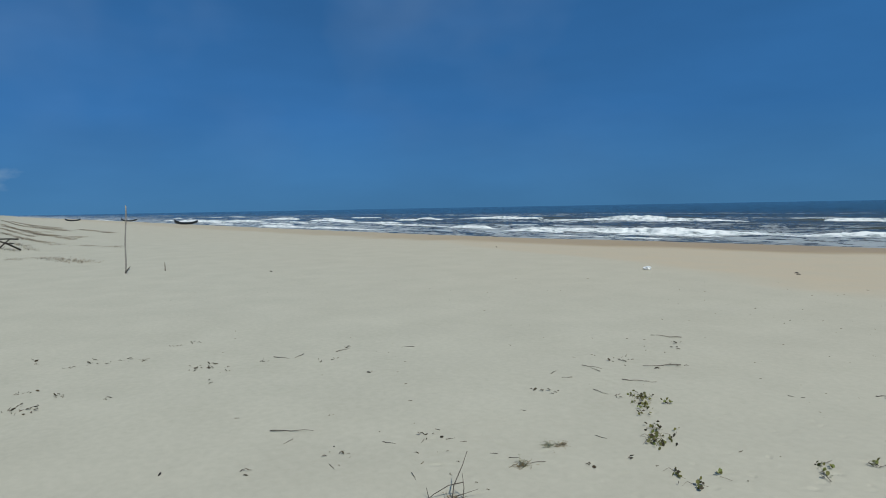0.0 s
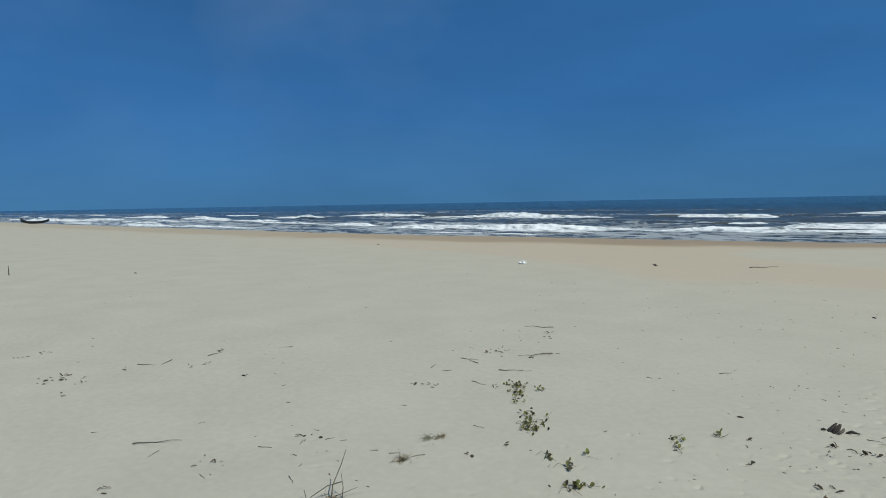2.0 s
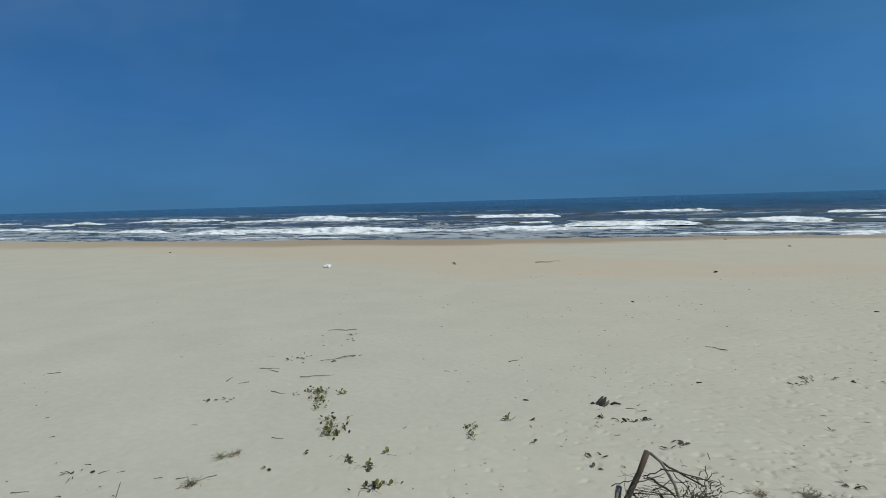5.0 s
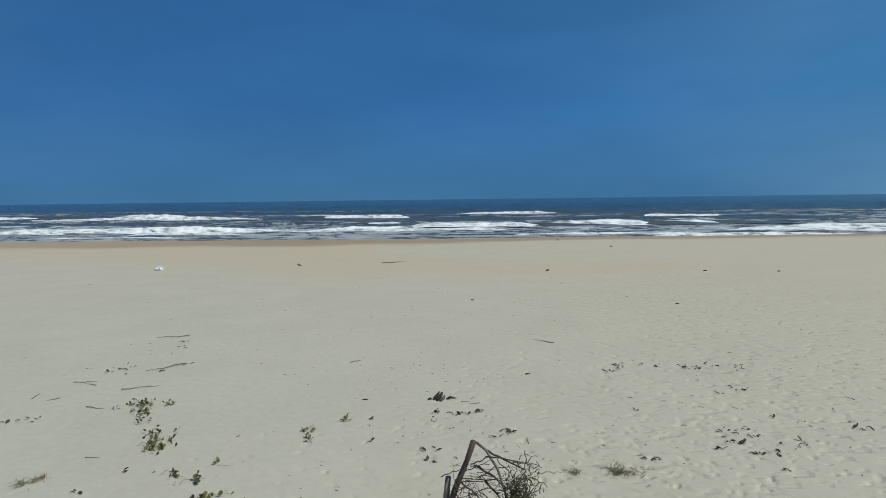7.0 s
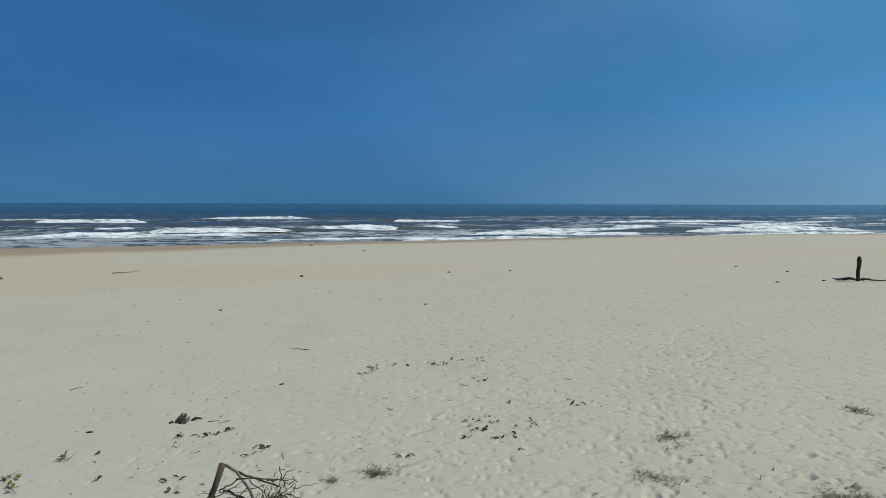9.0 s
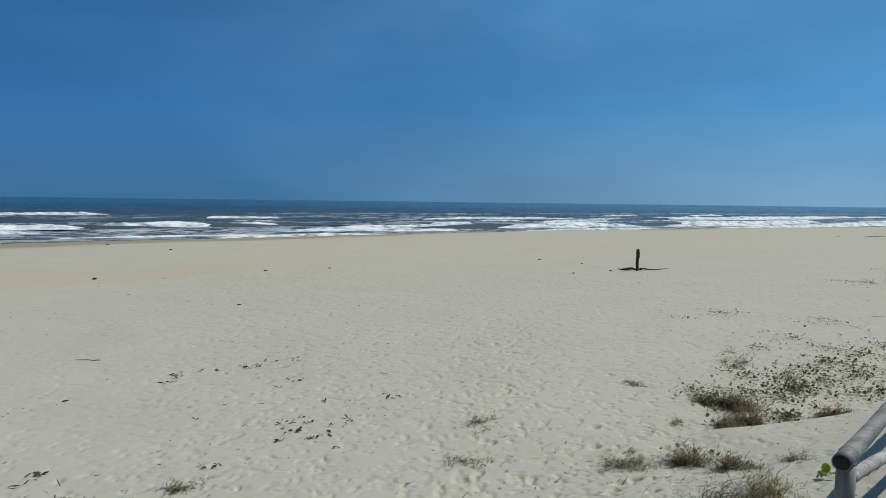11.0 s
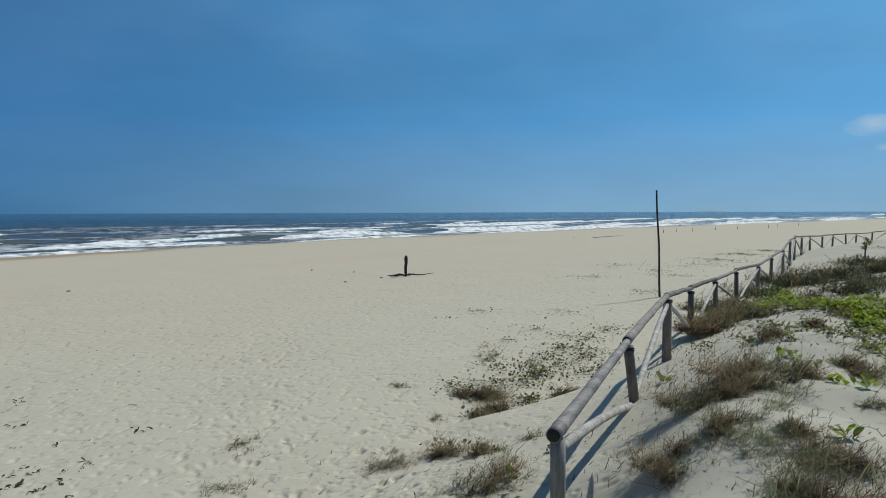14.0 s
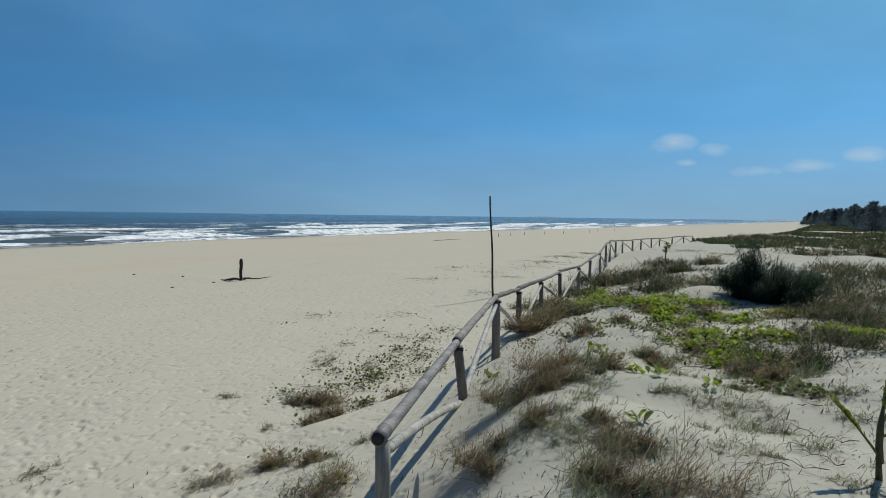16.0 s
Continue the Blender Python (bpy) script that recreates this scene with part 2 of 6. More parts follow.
def sea_material():
    m, n, l, b = material("sea_water", 0.12)
    tc = n.new("ShaderNodeTexCoord")
    P = tc.outputs["Object"]
    sep = n.new("ShaderNodeSeparateXYZ")
    l.new(P, sep.inputs[0])
    mp = n.new("ShaderNodeMapping")
    mp.inputs["Scale"].default_value = (0.16, 1.0, 1.0)
    l.new(P, mp.inputs["Vector"])
    mq = n.new("ShaderNodeMapping")
    mq.inputs["Scale"].default_value = (0.5, 1.0, 1.0)
    l.new(P, mq.inputs["Vector"])
    patch = noise_tex(n, l, 0.03, 4, mp.outputs[0])
    chop = noise_tex(n, l, 0.55, 8, mp.outputs[0], 0.65)
    # silty brown shallows turn to blue-grey deep water
    near = spread(n, l, math_node(n, l, "ADD", sep.outputs[1], math_node(n, l, "MULTIPLY", patch.outputs["Fac"], 60.0)), 330.0, 110.0)
    col = mix(n, l, near, (0.016, 0.034, 0.044), (0.075, 0.074, 0.056))
    # torn sheets of old foam left behind the breakers
    lace = noise_tex(n, l, 0.4, 9, mq.outputs[0], 0.72)
    broad = noise_tex(n, l, 0.045, 3, mp.outputs[0])
    lace2 = noise_tex(n, l, 1.3, 8, mq.outputs[0], 0.7)
    both = math_node(n, l, "ADD", math_node(n, l, "MULTIPLY", lace.outputs["Fac"], 0.6), math_node(n, l, "MULTIPLY", lace2.outputs["Fac"], 0.4))
    wash = n.new("ShaderNodeAttribute")
    wash.attribute_name = "wash"
    both = math_node(n, l, "ADD", both, math_node(n, l, "MULTIPLY", wash.outputs["Fac"], 0.024))
    where = math_node(n, l, "MAXIMUM", spread(n, l, broad.outputs["Fac"], 0.42, 0.58), math_node(n, l, "MULTIPLY", wash.outputs["Fac"], 0.7))
    cover = math_node(n, l, "MULTIPLY", spread(n, l, both, 0.495, 0.55), where)
    att = n.new("ShaderNodeAttribute")
    att.attribute_name = "surf"
    foam = math_node(n, l, "MULTIPLY", cover, att.outputs["Fac"])
    col = mix(n, l, foam, col, (0.55, 0.60, 0.64))
    l.new(col, b.inputs["Base Color"])
    l.new(math_node(n, l, "ADD", 0.12, math_node(n, l, "MULTIPLY", foam, 0.7)), b.inputs["Roughness"])
    l.new(math_node(n, l, "SUBTRACT", 0.5, math_node(n, l, "MULTIPLY", foam, 0.48)), b.inputs["Specular IOR Level"])
    b.inputs["IOR"].default_value = 1.33
    n1 = bump(n, l, chop.outputs["Fac"], b, 1.0, 1.1)
    return m


def foam_material():
    m, n, l, b = material("sea_foam", 0.85)
    b.inputs["Specular IOR Level"].default_value = 0.1
    tc = n.new("ShaderNodeTexCoord")
    mp = n.new("ShaderNodeMapping")
    mp.inputs["Scale"].default_value = (0.5, 1.0, 1.0)
    l.new(tc.outputs["Object"], mp.inputs["Vector"])
    a = noise_tex(n, l, 1.0, 8, mp.outputs[0], 0.72)
    # the dark stop paints shade into the gaps between foam clumps
    r = ramp(n, [(0.36, (0.18, 0.21, 0.21)), (0.45, (0.58, 0.62, 0.64)), (0.56, (0.88, 0.89, 0.89))])
    l.new(a.outputs["Fac"], r.inputs[0])
    l.new(r.outputs[0], b.inputs["Base Color"])
    bump(n, l, a.outputs["Fac"], b, 1.0, 0.22)
    return m


SAND, SEA, FOAM = sand_material(), sea_material(), foam_material()
WAVE = two_tone("silty_wave_water", (0.05, 0.055, 0.038), (0.10, 0.098, 0.062), 0.5, 0.2, distance=0.12, stretch=(0.3, 1, 1))
BAMBOO = two_tone("weathered_bamboo", (0.075, 0.069, 0.066), (0.37, 0.345, 0.325), 5, 0.7, stretch=(0.5, 2.2, 2.2), per_object=0.18, distance=0.006)
NODE = two_tone("bamboo_node", (0.03, 0.027, 0.023), (0.13, 0.115, 0.10), 20, 0.85)
POSTWOOD = two_tone("weathered_post_wood", (0.07, 0.058, 0.046), (0.26, 0.222, 0.18), 6, 0.85, stretch=(3, 3, 0.4), per_object=0.2)
RAILWOOD = two_tone("rough_grey_rail", (0.06, 0.054, 0.048), (0.30, 0.275, 0.245), 8, 0.85, stretch=(0.5, 2.2, 2.2), per_object=0.2, distance=0.02)
POSTPALE = two_tone("grey_post_wood", (0.10, 0.092, 0.08), (0.36, 0.335, 0.295), 7, 0.85, stretch=(4, 4, 0.3), per_object=0.1)
PALEWOOD = two_tone("bleached_bamboo", (0.20, 0.19, 0.175), (0.55, 0.53, 0.49), 6, 0.75, stretch=(0.5, 2.2, 2.2), per_object=0.2)
HOLLOW_SHADE = two_tone("hollow_shade", (0.012, 0.01, 0.008), (0.03, 0.026, 0.02), 20)
ROPE = two_tone("black_lashing", (0.01, 0.01, 0.011), (0.04, 0.038, 0.036), 30)
DARKWOOD = two_tone("dark_wet_wood", (0.012, 0.009, 0.007), (0.05, 0.04, 0.032), 8, 0.8)
DRIFT = two_tone("driftwood", (0.05, 0.042, 0.034), (0.20, 0.175, 0.145), 6, 0.9, per_object=0.3)
DARKBRANCH = two_tone("dead_branch_bark", (0.022, 0.015, 0.011), (0.12, 0.085, 0.062), 9, 0.9, per_object=0.3)
TWIG = two_tone("dry_twig", (0.05, 0.036, 0.026), (0.17, 0.13, 0.10), 10, 0.9, per_object=0.3)
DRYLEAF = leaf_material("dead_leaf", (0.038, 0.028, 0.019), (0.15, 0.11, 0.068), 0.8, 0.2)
LITTERLEAF = leaf_material("black_brown_leaf", (0.02, 0.017, 0.012), (0.10, 0.08, 0.05), 0.8, 0.15)
SPRIGLEAF = leaf_material("half_dead_sprig_leaf", (0.07, 0.075, 0.025), (0.25, 0.24, 0.08), 0.7, 0.3)
DRYGRASS = leaf_material("dry_grass", (0.10, 0.066, 0.036), (0.41, 0.315, 0.185), 0.8)
DARKSCRUB = leaf_material("dark_scrub_leaf", (0.035, 0.038, 0.022), (0.12, 0.115, 0.06), 0.8, 0.25)
GREYGRASS = leaf_material("grey_green_grass", (0.065, 0.095, 0.04), (0.27, 0.315, 0.155), 0.75)
PALEGRASS = leaf_material("pale_beach_grass", (0.14, 0.145, 0.09), (0.34, 0.34, 0.23), 0.8)
VINE = leaf_material("beach_vine_leaf", (0.12, 0.20, 0.012), (0.38, 0.50, 0.03), 0.6, 0.5)
VINEDULL = leaf_material("dusty_vine_leaf", (0.08, 0.105, 0.03), (0.28, 0.32, 0.09), 0.6)
NEEDLE = leaf_material("she_oak_needle", (0.018, 0.038, 0.027), (0.055, 0.092, 0.058), 0.8, 0.4)
# distance haze is painted into this blue-grey foliage colour
HAZED_TREE = leaf_material("hazed_wood_foliage", (0.10, 0.14, 0.155), (0.13, 0.175, 0.19), 0.95, 0.55)
FARSCRUB = leaf_material("far_scrub_leaf", (0.036, 0.052, 0.026), (0.12, 0.148, 0.07), 0.85, 0.3)
PALMSTEM = two_tone("palm_stem", (0.035, 0.034, 0.014), (0.12, 0.10, 0.04), 14, 0.8)
PALM = leaf_material("palm_frond", (0.12, 0.15, 0.03), (0.32, 0.34, 0.07), 0.5, 0.4)
HULL = two_tone("tarred_hull", (0.005, 0.010, 0.018), (0.018, 0.028, 0.044), 2, 0.6)
# the blue of the air in front of the headlands goes into their colour
HAZED_HILL = two_tone("hazed_land", (0.15, 0.23, 0.30), (0.19, 0.27, 0.33), 0.01)
PLASTIC = two_tone("white_plastic_bag", (0.66, 0.66, 0.66), (0.85, 0.85, 0.85), 12, 0.4)


# ---- mesh tools ----
class Geo:
    """Vertices and faces gathered for one mesh."""

    def __init__(self):
        self.v, self.f = [], []

    def add(self, verts, faces):
        k = len(self.v)
        self.v.extend(verts)
        self.f.extend([tuple(i + k for i in q) for q in faces])
        return self

    def tube(self, path, radii, sides=8, cap=True):
        """A round bar along a path of points, with one radius a point."""
        path = [Vector(p) for p in path]
        verts, faces = [], []
        side = None
        for i, p in enumerate(path):
            d = (path[min(i + 1, len(path) - 1)] - path[max(i - 1, 0)]).normalized()
            if side is None:
                side = d.orthogonal().normalized()
            side = (side - d * side.dot(d)).normalized()
            up = d.cross(side)
            for k in range(sides):
                a = 2 * math.pi * k / sides
                verts.append(tuple(p + (side * math.cos(a) + up * math.sin(a)) * radii[i]))
        for i in range(len(path) - 1):
            for k in range(sides):
                a, b = i * sides + k, i * sides + (k + 1) % sides
                faces.append((a, b, b + sides, a + sides))
        if cap:
            faces.append(tuple(range(sides))[::-1])
            faces.append(tuple(range((len(path) - 1) * sides, len(path) * sides)))
        return self.add(verts, faces)

    def leaf(self, at, out, up, length, width, notch=True):
        """A rounded two-lobed leaf, folded a little along its rib."""
        o, u = Vector(out).normalized(), Vector(up).normalized()
        s = o.cross(u).normalized()
        u = s.cross(o)
        p = Vector(at)
        pts = [(0, 0, 0), (0.25, 0.42, 0.12), (0.65, 0.5, 0.16), (0.98, 0.26, 0.1), (0.88 if notch else 1.05, 0, 0), (0.98, -0.26, 0.1), (0.65, -0.5, 0.16), (0.25, -0.42, 0.12), (0.5, 0, -0.02)]
        verts = [tuple(p + o * a * length + s * b * width + u * c * width) for a, b, c in pts]
        return self.add(verts, [(0, 1, 8), (1, 2, 8), (2, 3, 8), (3, 4, 8), (4, 5, 8), (5, 6, 8), (6, 7, 8), (7, 0, 8)])

    def ribbon(self, path, width):
        """A tapering blade along a path, turned to no side in particular."""
        path = [Vector(p) for p in path]
        side = (path[-1] - path[0]).cross(Vector((0.35, -0.25, 0.9))).normalized() * width
        m = len(path) - 1
        verts = []
        for i, p in enumerate(path[:-1]):
            k = 1 - 0.55 * i / m
            verts += [tuple(p - side * k), tuple(p + side * k)]
        verts.append(tuple(path[-1]))
        faces = [(2 * i, 2 * i + 1, 2 * i + 3, 2 * i + 2) for i in range(m - 1)] + [(2 * m - 2, 2 * m - 1, 2 * m)]
        return self.add(verts, faces)

    def mesh(self, name, mats, smooth=True):
        me = bpy.data.meshes.new(name)
        me.from_pydata(self.v, [], self.f)
        for m in mats if isinstance(mats, (list, tuple)) else [mats]:
            me.materials.append(m)
        if smooth:
            me.polygons.foreach_set("use_smooth", [True] * len(me.polygons))
        me.update()
        return me


def part(name, geo, mat, parent, label="", smooth=True, kind=""):
    me = geo if isinstance(geo, bpy.types.Mesh) else geo.mesh(name, mat, smooth)
    ob = new(name, me)
    ob.parent = parent
    return tagged(ob, label, kind=kind)


def thing(name, at, label, category, group="", turn=0.0, kind=""):
    ob = new(name)
    ob.empty_display_size = 0.1
    ob.matrix_world = pose(*at, 0, 0, turn)
    return tagged(ob, label, category, group, kind)


# ---- the lie of the land ----
def lattice(ix, iy, seed):
    h = (ix.astype(np.int64) * 374761393 + iy.astype(np.int64) * 668265263 + seed * 1274126177) & 0x7FFFFFFF
    h = ((h ^ (h >> 13)) * 1103515245) & 0x7FFFFFFF
    return ((h ^ (h >> 16)) & 0xFFFF) / 65535.0


def vnoise(x, y, seed=0):
    """Smooth value noise between -1 and 1."""
    ix, iy = np.floor(x), np.floor(y)
    fx, fy = x - ix, y - iy
    fx, fy = fx * fx * (3 - 2 * fx), fy * fy * (3 - 2 * fy)
    a, b = lattice(ix, iy, seed), lattice(ix + 1, iy, seed)
    c, d = lattice(ix, iy + 1, seed), lattice(ix + 1, iy + 1, seed)
    return 2 * ((a * (1 - fx) + b * fx) * (1 - fy) + (c * (1 - fx) + d * fx) * fy) - 1


def smooth01(t):
    t = np.clip(t, 0, 1)
    return t * t * (3 - 2 * t)


# foot of the dunes, height of the dunes, width of their slope, and the beach crest, by distance along the shore
TOE_X = [-400, -120, -75, -60, -46, -30, -14, -7, -4, -2, 0, 3, 5, 7, 10.4, 14, 17, 20, 24, 31, 34, 38, 44, 57, 66, 76, 82, 88, 100, 114, 150, 200, 300, 400]
TOE_Y = [4, 3, 3, 3.5, -1, -6, -6, -3, 0.5, 3.2, 4.6, 5.2, 5.5, 5.6, 6.0, 6.6, 7.0, 7.2, 8.0, 9.0, 10.9, 12.2, 13.6, 13.6, 12.8, 11.2, 10, 8.6, 6.9, 5.2, 4.4, 3.6, 5.2, 9]
TOP_X = [-400, -80, -62, -45, -30, -10, 0, 10, 13, 17, 26, 34, 42, 70, 110, 200, 400]
TOP_Z = [2.0, 2.6, 2.75, 1.8, 1.4, 1.2, 1.2, 1.15, 0.95, 0.85, 0.6, 0.58, 0.62, 0.7, 1.0, 1.25, 1.35]
CREST_X = [-3000, -400, -112, -70, -48, -30, -16, -6, 3, 14, 24, 40, 66, 93, 180, 400, 3000]
CREST_Y = [-60, 24, 30.4, 32.5, 34, 37, 39, 41.6, 44, 46, 47.5, 50.5, 51.5, 52.5, 47.5, 38, -80]


HUMMOCKS = [(9.6, 2.2, 0.9, 0.5, 0.13), (7.0, 1.2, 0.6, 0.7, 0.07), (13.6, 3.2, 0.8, 0.35, 0.16), (12.6, -0.4, 1.2, 0.5, 0.10), (8.2, -0.6, 0.7, 0.5, 0.12), (18.5, 2.4, 1.4, 0.6, 0.14), (24.0, 1.6, 2.0, 0.8, 0.16), (30.0, 3.4, 2.2, 1.0, 0.15)]
# belt of iron-tinted coarse sand and painted berm-face shading: its landward and seaward edges
BELT_X = [-120, -80, -52, -39, -24, -15, -10, -3, 3.4, 12, 30, 60]
BELT_LOW = [42, 36, 29.6, 27.5, 23.5, 21.5, 20.3, 22.3, 24.8, 26.5, 31, 40]
BELT_UP = [70, 70, 70, 66, 60, 44, 31, 27.5, 28, 30, 35, 44]


def belt_tint(x, y):
    wob = 1.1 * vnoise(x * 0.09, y * 0.25, 51) + 0.5 * vnoise(x * 0.4, y * 0.8, 52)
    low, up = np.interp(x, BELT_X, BELT_LOW), np.interp(x, BELT_X, BELT_UP)
    return smooth01((y + wob - low) / 2.2) * smooth01((up - y + 2 * wob) / 3.0) * np.interp(x, [-80, -40, -20, 4, 14, 40], [0.5, 0.7, 1, 1, 0.55, 0.4])


def land(x, y):
    """Height of the sand, and how far it is wet and how far dune, by place."""
    x, y = np.asarray(x, float), np.asarray(y, float)
    toe, top, crest = np.interp(x, TOE_X, TOE_Y), np.interp(x, TOP_X, TOP_Z), np.interp(x, CREST_X, CREST_Y)
    toe = toe + 0.25 * vnoise(x * 0.35, y * 0.1, 3)
    wide = np.interp(x, [-60, -40, -20, 3, 12, 30], [14, 10, 5, 3.3, 3.6, 4.5])
    rise = smooth01((toe - y) / wide)
    hum = 0.13 * vnoise(x * 0.45, y * 0.45, 5) + 0.06 * vnoise(x * 1.1, y * 1.1, 6) + 0.02 * vnoise(x * 3, y * 3, 7)
    dune = rise * (top + hum * np.minimum(1, 0.35 + rise))
    dune = dune - 0.42 * np.exp(-((x - 3.7) ** 2 + (y - 2.7) ** 2) / 1.1) * rise - 0.22 * np.exp(-((x - 9.2) ** 2 / 2.5 + (y - 1.2) ** 2 / 2.0)) * rise
    # blown hummocks with a soft crest
    for hx, hy, along, across, up in HUMMOCKS:
        dune = dune + up * np.exp(-((x - hx) / along) ** 2 - ((y - hy) / across) ** 2) * rise
    # hollow blown out along the first bay of the fence
    mid = 2.62 + 0.38 * (x - 3.96)
    dune = dune - np.interp(x, [2.6, 3.7, 5.6, 6.9, 8.2], [0.0, 0.40, 0.40, 0.2, 0.0]) * np.exp(-(((y - mid) / np.where(y > mid, 1.1, 0.9)) ** 2)) * rise
    d = np.maximum(y - crest, 0)
    # low lip of blown sand in front of the seaward bushes
    lip = y - 5.48 + 0.2 * (x - 6.5)
    lip = np.interp(x, [5.9, 6.6, 8.4, 9.4], [0, 0.11, 0.11, 0]) * np.exp(-((lip / np.where(lip > 0, 0.2, 0.8)) ** 2))
    beach = lip + 0.035 * vnoise(x * 0.12, y * 0.2, 8) + 0.012 * vnoise(x * 0.7, y * 0.9, 9)
    z = dune + beach - np.minimum(0.0062 * d * d, 0.05 + 0.115 * d) 
    wet = smooth01((y - crest + np.interp(x, [-90, -20, 5, 20], [6, 5.0, 3.0, 0.0]) + 1.4 * vnoise(x * 0.06, y * 0.15, 11) + 0.8 * vnoise(x * 0.3, y * 0.5, 12)) / 2.8) * np.interp(x, [-150, -60, -20], [0.25, 0.5, 1])
    return z, wet, rise


def ground_z(x, y):
    return float(land(np.array([x]), np.array([y]))[0][0])


SEA_Z = -1.2
EYE_X, EYE_Y = 0.3, 0.2


def polar_grid(angles, radii):
    a, r = np.meshgrid(angles, radii)
    return EYE_X + r * np.sin(a), EYE_Y + r * np.cos(a)


def grid_mesh(name, X, Y, Z, mat, closed, layers):
    """A mesh over a grid of rows and columns; closed: the columns join up."""
    rows, cols = X.shape
    me = bpy.data.meshes.new(name)
    i, j = np.meshgrid(np.arange(rows - 1), np.arange(cols if closed else cols - 1), indexing="ij")
    j2 = (j + 1) % cols
    quads = np.stack([i * cols + j, (i + 1) * cols + j, (i + 1) * cols + j2, i * cols + j2], -1).reshape(-1, 4)
    me.vertices.add(rows * cols)
    me.vertices.foreach_set("co", np.stack([X, Y, Z], -1).astype(np.float32).ravel())
    me.loops.add(quads.size)
    me.loops.foreach_set("vertex_index", quads.astype(np.int32).ravel())
    me.polygons.add(len(quads))
    me.polygons.foreach_set("loop_start", np.arange(0, quads.size, 4, dtype=np.int32))
    me.polygons.foreach_set("use_smooth", np.ones(len(quads), bool))
    me.update(calc_edges=True)
    me.materials.append(mat)
    for key, values in layers.items():
        at = me.attributes.new(key, "FLOAT", "POINT")
        at.data.foreach_set("value", values.astype(np.float32).ravel())
    return me


def build_ground():
    fine = np.radians(np.concatenate([np.arange(-100, -40, 0.3), np.arange(-40, 75, 0.15), np.arange(75, 100.01, 0.3)]))
    coarse = np.radians(np.arange(102, 259, 2.0))
    angles = np.concatenate([fine, coarse])
    radii = np.concatenate([[0.0005, 0.5, 1, 1.5, 2, 2.4], np.geomspace(2.7, 4.4, 24), np.geomspace(4.5, 14, 340), np.geomspace(14.06, 30, 150), np.geomspace(30.3, 45, 36), np.geomspace(46, 400, 80), np.geomspace(420, 4800, 24)])
    X, Y = polar_grid(angles, radii)
    Z, wet, dune = land(X, Y)
    # footprints and scuffs trodden into the dry sand
    rnd = random.Random(4)
    na = len(fine)

    def press(px, py, turn, long, wide, deep):
        r, a = math.hypot(px - EYE_X, py - EYE_Y), math.atan2(px - EYE_X, py - EYE_Y)
        ja, jr = int(np.searchsorted(fine, a)), int(np.searchsorted(radii, r))
        da, dr = int(0.36 / r / radians(0.15)) + 2, int(np.searchsorted(radii, r + 0.36)) - jr + 2
        s = np.s_[max(jr - dr, 0) : jr + dr, max(ja - da, 0) : min(ja + da, na)]
        u = (X[s] - px) * math.cos(turn) + (Y[s] - py) * math.sin(turn)
        v = -(X[s] - px) * math.sin(turn) + (Y[s] - py) * math.cos(turn)
        q = (u / long) ** 2 + (v / (wide * (1 + 0.25 * np.tanh(u / long)))) ** 2
        Z[s] += deep * (-np.exp(-q ** 3) * (1 + 0.85 * np.tanh((X[s] - px) / wide)) + 0.05 * np.exp(-((q - 2.3) ** 2) / 0.9))

    for k in range(8200):
        r, a = 4.9 + 24 * rnd.random() ** 1.25, radians(rnd.triangular(-24, 76, 42))
        px, py = EYE_X + r * math.sin(a), EYE_Y + r * math.cos(a)
        keep = min(1.0, max(0.0, (px + 5.5) / 6.0)) * (0.65 + 0.5 * float(vnoise(np.array([px * 0.35]), np.array([py * 0.3]), 61)[0]))
        if py > 26 or rnd.random() > keep:
            continue
        size = rnd.uniform(0.55, 1.15)
        press(px, py, rnd.gauss(0.5, 0.6), 0.07 * size, 0.036 * size, rnd.uniform(0.004, 0.012))
    for k in range(160):
        t = rnd.random()
        press(2.6 + 5.4 * t + rnd.gauss(0, 0.45), 4.9 + 8.0 * t + rnd.gauss(0, 0.4), rnd.gauss(0.95, 0.35), rnd.uniform(0.09, 0.12), rnd.uniform(0.04, 0.05), rnd.uniform(0.006, 0.015))
    for px, py in ((4.64, 4.95), (4.46, 4.97), (4.39, 4.44), (4.11, 4.07), (5.15, 5.62), (4.9, 5.9), (5.3, 6.4), (4.2, 4.75), (3.9, 4.3), (4.75, 5.5)):
        press(px, py, 0.35, 0.13, 0.055, 0.03)
    for k in range(2600):
        r, a = 4.9 + 20 * rnd.random(), radians(rnd.uniform(-60, 70))
        press(EYE_X + r * math.sin(a), EYE_Y + r * math.cos(a), rnd.uniform(0, 3.14), rnd.uniform(0.03, 0.08), rnd.uniform(0.025, 0.045), rnd.uniform(0.002, 0.007))
    me = grid_mesh("ground", X, Y, Z, SAND, True, {"wet": wet, "dune": dune, "belt": belt_tint(X, Y), "trod": smooth01((X + 4.5) / 8) * smooth01((30 - Y) / 8) * (1 - dune)})
    tagged(new("ground", me), "pale dry beach sand with footprints, rising to low dunes", "sand", kind="structure")


build_ground()


